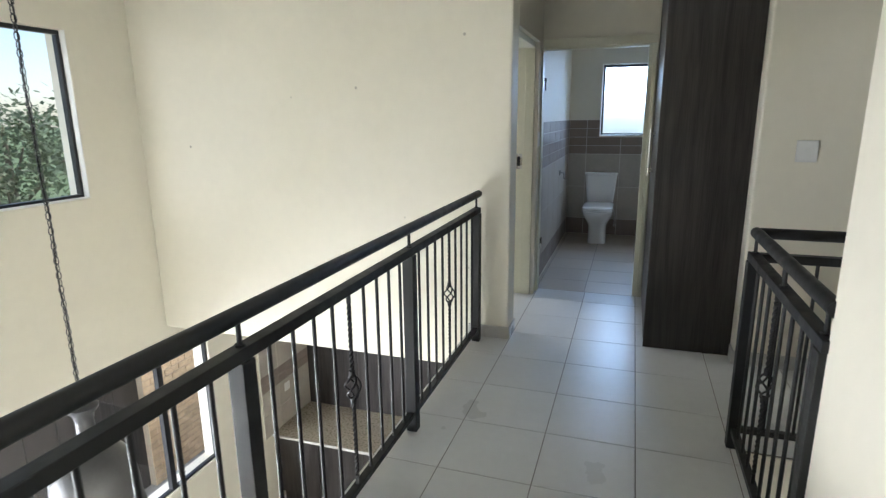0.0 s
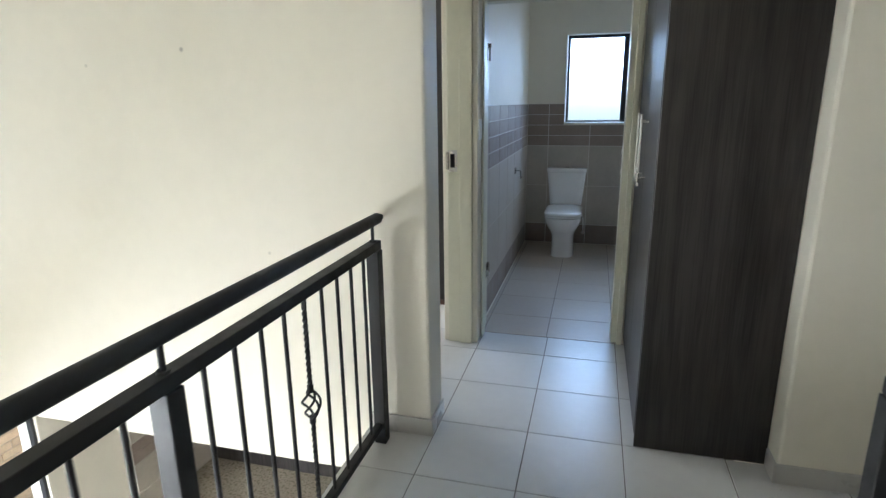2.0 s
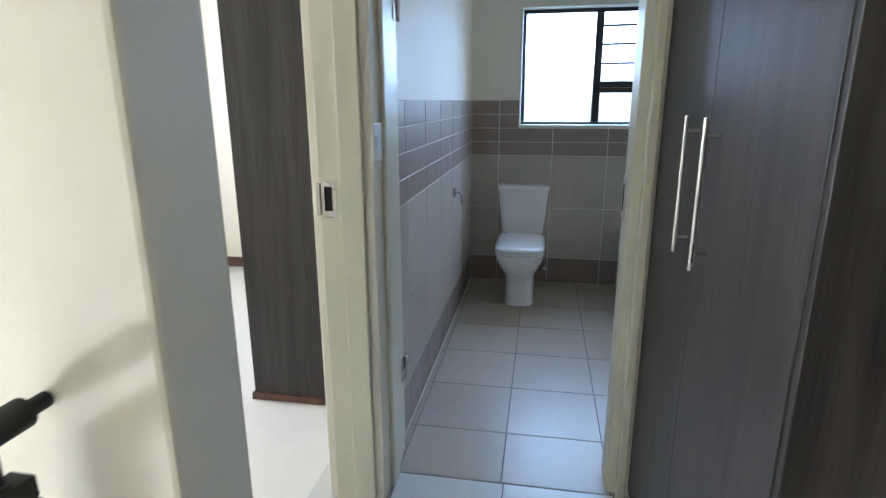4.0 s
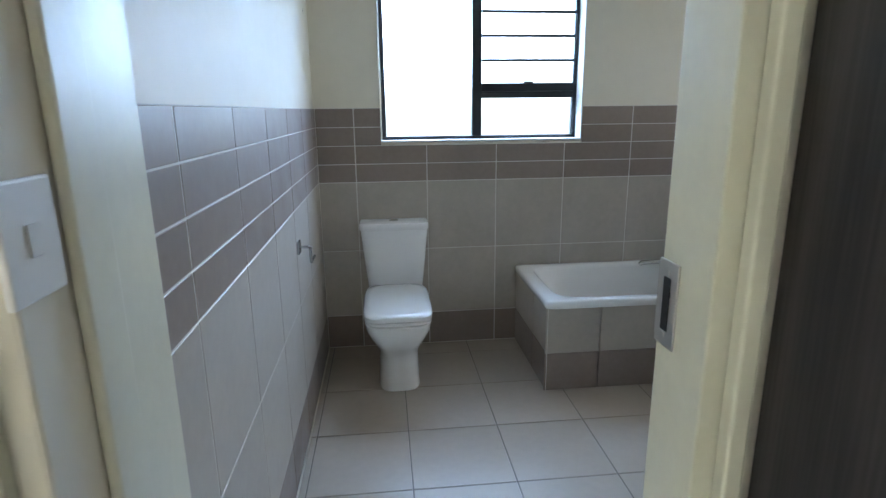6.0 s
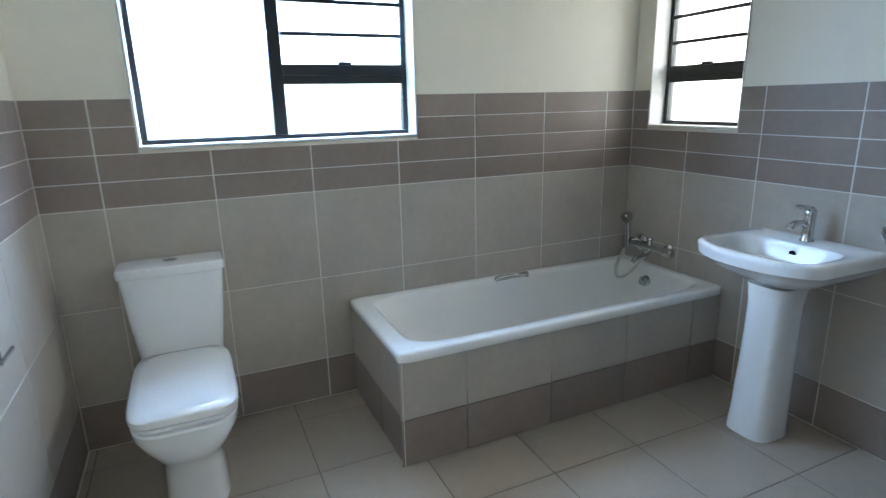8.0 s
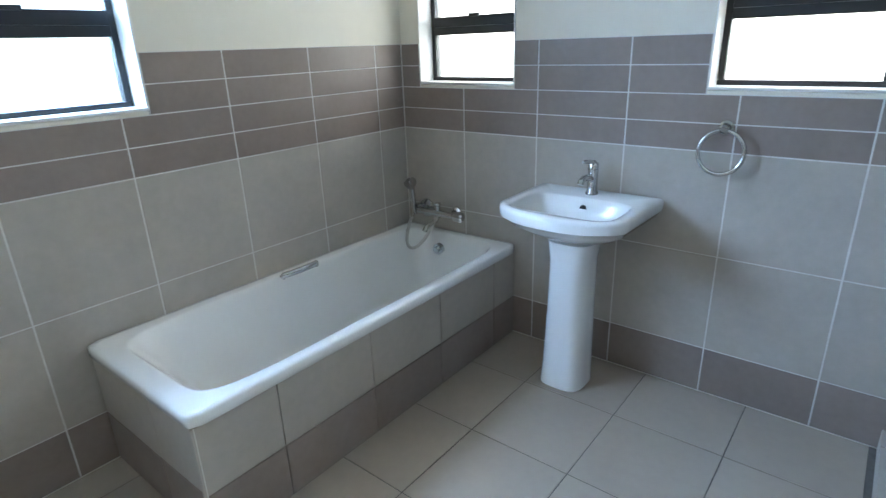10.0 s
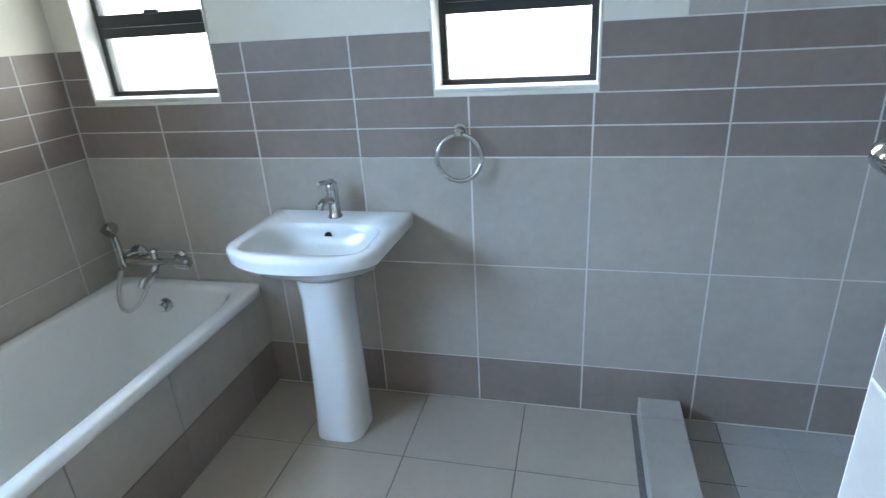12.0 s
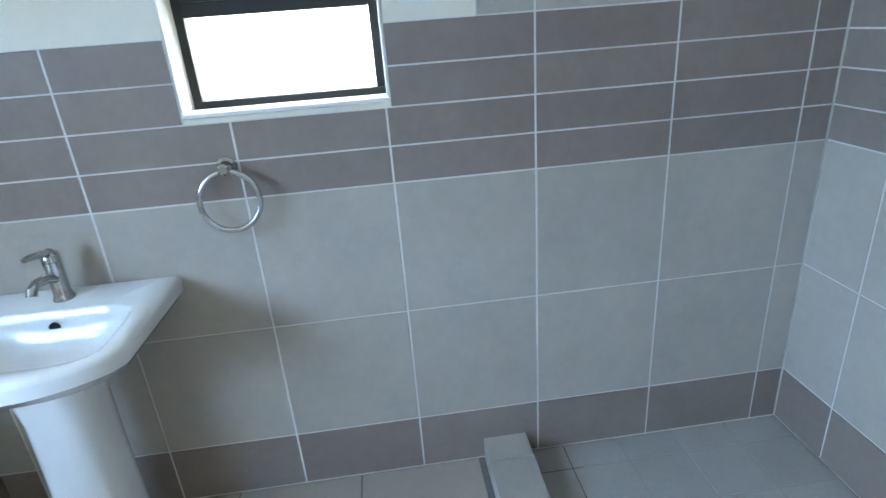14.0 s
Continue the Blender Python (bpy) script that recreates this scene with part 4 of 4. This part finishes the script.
def towel_rail():
    """A loop of chrome tube lying level, held off the wall by two posts."""
    x0, x1, y0, y1, z, y = 0.772, 1.14, 5.252, 5.305, 1.310, 5.234
    t = thing("towel_rail", "double chrome towel rail with looped ends on the wall", "towel rail", (1.0, y, z))
    inv = Matrix.Translation((-1.0, -y, -z))
    pts, rad = [], 0.0262
    for cx_, cy_, a0 in ((x1 - rad, y1 - rad, 0), (x0 + rad, y1 - rad, 90), (x0 + rad, y0 + rad, 180), (x1 - rad, y0 + rad, 270)):
        pts += [(cx_ + rad * math.cos(radians(a0 + k * 15)), cy_ + rad * math.sin(radians(a0 + k * 15)), z) for k in range(7)]
    pts.append(pts[0])
    part("rail", tube(pts, 0.010, 14, caps=False), CHROME, t, smooth=True).data.transform(inv)
    for x in (0.87, 1.06):
        bm = tube([(x, y + 0.0005, z), (x, y + 0.008, z), (x, y + 0.010, z), (x, y0, z)], 0.02, 20, radii=[0.026, 0.024, 0.012, 0.012])
        part("bracket", bm, CHROME, t, smooth=True).data.transform(inv)


towel_rail()

def robe_hook():
    """A level U of thick chrome tube standing off the wall's end."""
    x, y, z, rad = 1.228, 5.3605, 1.368, 0.026
    h = thing("robe_hook", "chrome robe hook with a rounded loop on the tiled wall", "hook", (x, y, z))
    inv = Matrix.Translation((-x, -y, -z))
    for s in (-1, 1):
        part("flange", tube([(x + s * rad, y + 0.0005, z), (x + s * rad, y + 0.007, z), (x + s * rad, y + 0.010, z)], 0.024, 24, radii=[0.024, 0.024, 0.019]), CHROME, h, smooth=True).data.transform(inv)
    pts = [(x + rad, y + 0.009, z), (x + rad, y + 0.058, z)]
    pts += [(x + rad * math.cos(radians(k * 15)), y + 0.063 + rad * math.sin(radians(k * 15)), z) for k in range(13)]
    pts += [(x - rad, y + 0.058, z), (x - rad, y + 0.009, z)]
    part("loop", tube(pts, 0.0105, 16), CHROME, h, smooth=True).data.transform(inv)


robe_hook()

# ---- shower kerb
kerb = thing("shower_kerb", "low tiled kerb across the shower's edge", "kerb", (2.05, 5.31, 0))
part("core", box(1.3665 - 2.05, E - 2.05 - 0.001, -0.063, 0.063, -0.003, 0.074), WALL_GROUT, kerb)
x = 1.367
while x < E - 0.01:
    x2 = min(x + 0.41, E - 0.002)
    mid = (x + x2) / 2 - 2.05
    piece("tile", kerb, (mid, 0, 0.0745), (1, 0, 0), (0, 1, 0), x2 - x - 0.004, 0.148, 0.011, TILE_LIGHT)
    piece("tile", kerb, (mid, 0.0635, 0.036), (-1, 0, 0), (0, 0, 1), x2 - x - 0.004, 0.074, 0.0105, TILE_LIGHT)
    piece("tile", kerb, (mid, -0.0635, 0.036), (1, 0, 0), (0, 0, 1), x2 - x - 0.004, 0.074, 0.0105, TILE_LIGHT)
    x = x2


# ---------------------------------------------------------------- bedroom
def wardrobe():
    w = thing("wardrobe", "built-in dark wenge wardrobe on a brown wooden base", "wardrobe", (-0.65, 6.5, 0))
    inv = Matrix.Translation((0.65, -6.5, 0))
    part("side_panel", box(-0.962, -0.3405, 5.50, 5.518, 0.035, HIGH - 0.003, 0.0015), WENGE, w).data.transform(inv)
    part("carcass", box(-0.940, -0.3405, 5.5185, N, 0.035, HIGH - 0.003), WENGE, w).data.transform(inv)
    part("base", box(-0.975, -0.3405, 5.488, N, 0.0, 0.0345, 0.003), BROWN_WOOD, w, "red-brown wooden base strip").data.transform(inv)
    for y0, y1 in ((5.52, 6.04), (6.044, 6.56), (6.564, 7.08), (7.084, 7.60)):
        part("door", box(-0.960, -0.9405, y0, y1, 0.037, HIGH - 0.006, 0.0015), WENGE, w).data.transform(inv)


wardrobe()


# ---------------------------------------------------------------- hall below
def pendant():
    x, y = -1.92, 2.123
    p = thing("pendant_lamp", "large dark grey bell pendant hanging on a long chain", "pendant lamp", (x, y, 0))
    inv = Matrix.Translation((-x, -y, 0))

    def put(nm, bm, mat, label="", parent=p):
        ob = part(nm, bm, mat, parent, label, smooth=True)
        ob.data.transform(inv)
        return ob

    put("ceiling_cup", lathe([(0.0, 2.5995), (0.06, 2.5995), (0.055, 2.57), (0.02, 2.545), (0.0, 2.545)], (x, y), 28), LAMP_GREY)
    # links in alternate planes beside a cable
    bm = bmesh.new()
    z, k = 0.14, 0
    while z < 2.55:
        plane = "xz" if k % 2 else "yz"
        pts = []
        for a in range(0, 361, 30):
            u, v = math.cos(radians(a)) * 0.0115, math.sin(radians(a)) * 0.021
            pts.append((x + u, y, z + v) if plane == "xz" else (x, y + u, z + v))
        add_tube(bm, pts, 0.0026, 5, caps=False)
        z += 0.0355
        k += 1
    put("chain", bm, LAMP_GREY, "thin dark chain")
    put("cable", tube([(x + 0.004 * math.sin(i), y + 0.004 * math.cos(i * 1.7), 0.10 + i * 0.1225) for i in range(21)], 0.0035, 6), BLACK_STEEL)
    put("crown", lathe([(0.0, 0.135), (0.03, 0.132), (0.062, 0.115), (0.075, 0.10), (0.072, 0.085), (0.05, 0.06), (0.043, 0.02), (0.045, -0.06), (0.06, -0.10), (0.0, -0.10)], (x, y), 36), LAMP_GREY)
    prof = [(0.02, -0.095), (0.09, -0.105), (0.16, -0.14), (0.215, -0.20), (0.245, -0.28), (0.258, -0.38), (0.262, -0.46), (0.275, -0.50), (0.278, -0.512),
            (0.272, -0.512), (0.254, -0.46), (0.25, -0.38), (0.236, -0.28), (0.206, -0.205), (0.15, -0.148), (0.02, -0.105)]
    prof = [(q * 0.80, z) for q, z in prof]
    put("shade", lathe(prof, (x, y), 56), LAMP_GREY, "dark grey metal bell shade")


pendant()


def kitchen_counter():
    k = thing("kitchen_cabinet", "dark brown base cabinet below the beige counter", "cabinet", (-2.0, 5.55, LOW))
    inv = Matrix.Translation((2.0, -5.55, -LOW))
    part("carcass", box(WEST + 0.03, -0.3, 5.165, 5.93, LOW + 0.16, -2.082), WENGE, k).data.transform(inv)
    part("plinth", box(WEST + 0.06, -0.34, 5.21, 5.90, LOW, LOW + 0.1595), WENGE, k).data.transform(inv)
    x = WEST + 0.032
    while x < -0.5:
        part("door", box(x, x + 0.556, 5.147, 5.1645, LOW + 0.165, -2.085, 0.0015), WENGE, k).data.transform(inv)
        x += 0.56
    top = thing("countertop", "speckled beige granite countertop with a pale front edge", "countertop", (-1.7, 5.5, -2.08))
    part("slab", box(WEST + 1.701, 1.42, -0.365, 0.44, 0.0005, 0.030, 0.003), GRANITE, top)
    part("front_edge", box(WEST + 1.701, 1.42, -0.377, -0.3655, 0.0005, 0.029, 0.003), SKIRT_TILE, top, "pale polished front edge")
    t = thing("tall_cabinet", "tall dark brown cabinet wall behind the counter", "cabinet", (-1.7, 6.2, LOW))
    inv = Matrix.Translation((1.7, -6.2, -LOW))
    part("carcass", box(WEST + 0.002, -0.3, 5.96, 6.5, LOW, -0.252), WENGE, t).data.transform(inv)
    x = WEST + 0.004
    while x < -0.6:
        part("door", box(x, x + 0.696, 5.942, 5.9595, LOW + 0.08, -0.256, 0.0015), WENGE, t).data.transform(inv)
        x += 0.70


kitchen_counter()
splash = thing("splashback", "taupe tiled splashback with a darker band and white socket", "splashback", (WEST, 5.5, -1.5), kind="structure")
part("backing", box(0.0, 0.006, 5.0 - 5.5, 5.94 - 5.5, -0.549, 1.248), WALL_GROUT, splash)
for i in range(3):
    y0 = 5.0 + i * 0.3135
    for z0, z1, m in ((-2.049, -1.78, 0), (-1.78, -1.50, 0), (-1.50, -1.40, 1), (-1.40, -1.30, 1), (-1.30, -0.98, 0), (-0.98, -0.66, 0), (-0.66, -0.26, 0)):
        piece("tile", splash, (0.006, y0 + 0.157 - 5.5, (z0 + z1) / 2 + 1.5), (0, 1, 0), (0, 0, 1), 0.3095, z1 - z0 - 0.004, 0.007, TILE_DARK if m else TILE_LIGHT)
sock = thing("wall_socket", "white electric socket on the kitchen tiles", "socket", (WEST + 0.0132, 5.46, -1.60))
part("cover_plate", box(0.0, 0.009, -0.05, 0.05, -0.05, 0.05, 0.003), WHITE_PLASTIC, sock)
part("rocker", box(0.0092, 0.013, -0.03, -0.012, 0.01, 0.03, 0.001), WHITE_PLASTIC, sock)

# ---------------------------------------------------------------- outdoors
ground = bmesh.new()
vs = [ground.verts.new(p) for p in ((-400, -400, LOW - 0.21), (400, -400, LOW - 0.21), (400, 400, LOW - 0.21), (-400, 400, LOW - 0.21))]
ground.faces.new(vs)
tagged(link_mesh("ground", ground, GRASS), "green garden ground", "ground", kind="structure")
tagged(link_mesh("pavement", box(-7.4, WEST - 0.21, -2.0, 9.0, LOW - 0.205, LOW - 0.12, 0.01), PAVING), "pale concrete paving beside the house", "pavement", kind="structure")

garden = thing("brick_wall", "tan face brick garden wall in the sun", "wall", (-4.9, 5.4, LOW - 0.12))
part("core", box(-0.10, 0.0, -0.35, 1.6, 0.0, 2.35), MORTAR, garden)
row = 0
zb = 0.0
while zb < 2.28:
    yb = -0.35 + (0.0 if row % 2 else -0.115)
    while yb < 1.6:
        a, b = max(yb, -0.35), min(yb + 0.222, 1.6)
        if b - a > 0.03:
            piece("brick", garden, (0.0, (a + b) / 2, zb + 0.038), (0, 1, 0), (0, 0, 1), b - a, 0.073, 0.012, BRICK)
        yb += 0.234
    zb += 0.085
    row += 1

# plain dark panels filling a dark area of unknown kind beyond the window
fence = thing("dark_panels", "row of dark upright panels beyond the lower window", "fence", (-5.0, 4.2, LOW - 0.12))
for i in range(8):
    part("board", box(-0.02, 0.02, -1.9 + i * 0.345, -1.9 + i * 0.345 + 0.33, 0.0, 2.3, 0.004), WENGE, fence)


def leaf_crown(centre, radii, count, size, seed):
    rnd = random.Random(seed)
    vs, fs = [], []
    c = Vector(centre)
    clumps = []
    for _ in range(max(10, count // 90)):
        d = Vector((rnd.gauss(0, 1), rnd.gauss(0, 1), rnd.gauss(0, 1))).normalized() * rnd.uniform(0.35, 1.0)
        clumps.append((Vector((d.x * radii[0], d.y * radii[1], d.z * radii[2])), rnd.uniform(0.14, 0.32)))
    for _ in range(count):
        o, s = rnd.choice(clumps)
        p = c + o + Vector((rnd.gauss(0, s), rnd.gauss(0, s), rnd.gauss(0, s * 0.8)))
        u = Vector((rnd.gauss(0, 1), rnd.gauss(0, 1), rnd.gauss(0, 0.6))).normalized()
        w = u.cross(Vector((rnd.gauss(0, 1), rnd.gauss(0, 1), rnd.gauss(0, 1)))).normalized()
        k = size * rnd.uniform(0.6, 1.3)
        i = len(vs)
        vs += [p - u * k, p + w * k * 0.42, p + u * k, p - w * k * 0.42]
        fs.append((i, i + 1, i + 2, i + 3))
    me = bpy.data.meshes.new("crown")
    me.from_pydata(vs, [], fs)
    me.materials.append(LEAF)
    return me


def tree(at, height, spread, seed):
    rnd = random.Random(seed)
    t = thing("tree", "leafy green garden tree beyond the window", "tree", at)
    bm = tube([(0, 0, 0), (0.05, 0.03, height * 0.3), (-0.03, 0.08, height * 0.6), (0.02, 0.05, height * 0.85)], 0.1, 10, radii=[0.17, 0.13, 0.08, 0.03])
    for i in range(7):
        a, h = rnd.uniform(0, 6.28), height * rnd.uniform(0.35, 0.65)
        e = Vector((math.cos(a) * spread * 0.7, math.sin(a) * spread * 0.7, h + height * 0.22))
        add_tube(bm, [(0, 0, h), e * 0.5 + Vector((0, 0, h * 0.5)), e], 0.04, 7, radii=[0.06, 0.04, 0.015])
    part("trunk", bm, BARK, t, smooth=True)
    crown = new("crown", leaf_crown((0, 0, height * 0.72), (spread, spread, height * 0.30), 5200, 0.085, seed))
    crown.parent = t


tree((-11.5, 6.0, LOW - 0.21), 5.0, 1.9, 3)
tree((-12.5, 9.0, LOW - 0.21), 5.4, 2.1, 5)
tree((-10.8, 3.0, LOW - 0.21), 4.6, 1.7, 8)
bnd = thing("boundary_wall", "grey boundary wall with rails under the trees", "wall", (-9.3, 5.5, LOW - 0.21))
part("wall_panel", box(-0.1, 0.1, -6, 7, 0, 2.6), EXT_WALL, bnd)
part("coping", box(-0.14, 0.14, -6, 7, 2.6005, 2.68, 0.01), MORTAR, bnd)
for z in (2.9, 3.15):
    part("rail", tube([(0, -6, z), (0, 7, z)], 0.02, 8), STEEL, bnd, smooth=True)
for i in range(9):
    part("rail_post", tube([(0, -5.5 + i * 1.5, 2.6), (0, -5.5 + i * 1.5, 3.17)], 0.022, 8), STEEL, bnd, smooth=True)


# ---------------------------------------------------------------- tiles on walls and floors
PARTITION_ROWS = [(max(0.0, z0 + 0.104), z1 + 0.104, m) for z0, z1, m in ROWS_LOW] + [(0.0, 0.104, 1), (1.541, 1.85, 0), (1.85, 2.12, 0)]
PARTITION_ROWS.sort()
SHOWER_ROWS = ROWS_LOW + [(z0, z1, 0) for z0, z1, _ in ROWS_HIGH]
HOLE_N, HOLE_E1, HOLE_E2 = (WIN_N[0], WIN_N[1], 1.228, 3), (WIN_E1[0], WIN_E1[1], 1.228, 3), (WIN_E2[0], WIN_E2[1], 1.228, 3)
tile_wall(wall_north, "y", N, -1, W, E, 0.060, 0.4105, ROWS_LOW, [HOLE_N])
tile_wall(wall_east, "x", E, -1, 5.190, N - 0.001, 5.597, 0.407, ROWS_LOW, [HOLE_E1, HOLE_E2])
tile_wall(wall_east, "x", E, -1, S + 0.001, 5.190, 5.190, 0.398, ROWS_LOW)
tile_wall(wall_east, "x", E, -1, S + 0.001, 5.345, 5.190, 0.398, [(z0, z1, 0) for z0, z1, _ in ROWS_HIGH])
tile_wall(wall_bath_west, "x", W, 1, 5.225, N - 0.001, 5.443, 0.4105, ROWS_LOW)
tile_wall(wall_shower, "y", S, 1, 1.36, E, 2.485, 0.41, SHOWER_ROWS)
tile_wall(wall_partition, "x", 1.360, 1, S + 0.001, 5.350, 4.86, 0.41, PARTITION_ROWS)
tile_wall(wall_bath_south, "y", 5.234, 1, 0.752, 1.179, 1.12, 0.41, ROWS_LOW)
tile_wall(wall_partition, "x", 1.1745, -1, 5.236, 5.352, 5.10, 0.41, PARTITION_ROWS)
tile_wall(wall_partition, "y", 5.360, 1, 1.175, 1.3598, 1.12, 0.41, PARTITION_ROWS)
tile_floor(floor_hall, -0.419, 1.121, -1.19, 5.063, 0.300, 3.972, 0.4105, HALL_TILE)
tile_floor(floor_hall, 1.121, 1.156, -1.19, 2.866, 0.300, 3.972, 0.4105, HALL_TILE)
tile_floor(floor_hall, 1.121, E - 0.004, 2.866, 3.971, 0.300, 3.972, 0.4105, HALL_TILE)
tile_floor(floor_bath, -0.15, E - 0.001, 5.065, N - 0.001, 0.290, 5.815, 0.4105, FLOOR_TILE, skip=lambda x, y: y < 5.236 and x > 1.30)
bm = box(1.36, E, S, 5.245, -0.0095, -0.0035)
part("grout", bm, SHOWER_GROUT, floor_bath)
tile_floor(floor_bath, 1.361, E - 0.001, S + 0.001, 5.245, 2.60, 4.30, 0.2, SHOWER_FLOOR, top=-0.001)
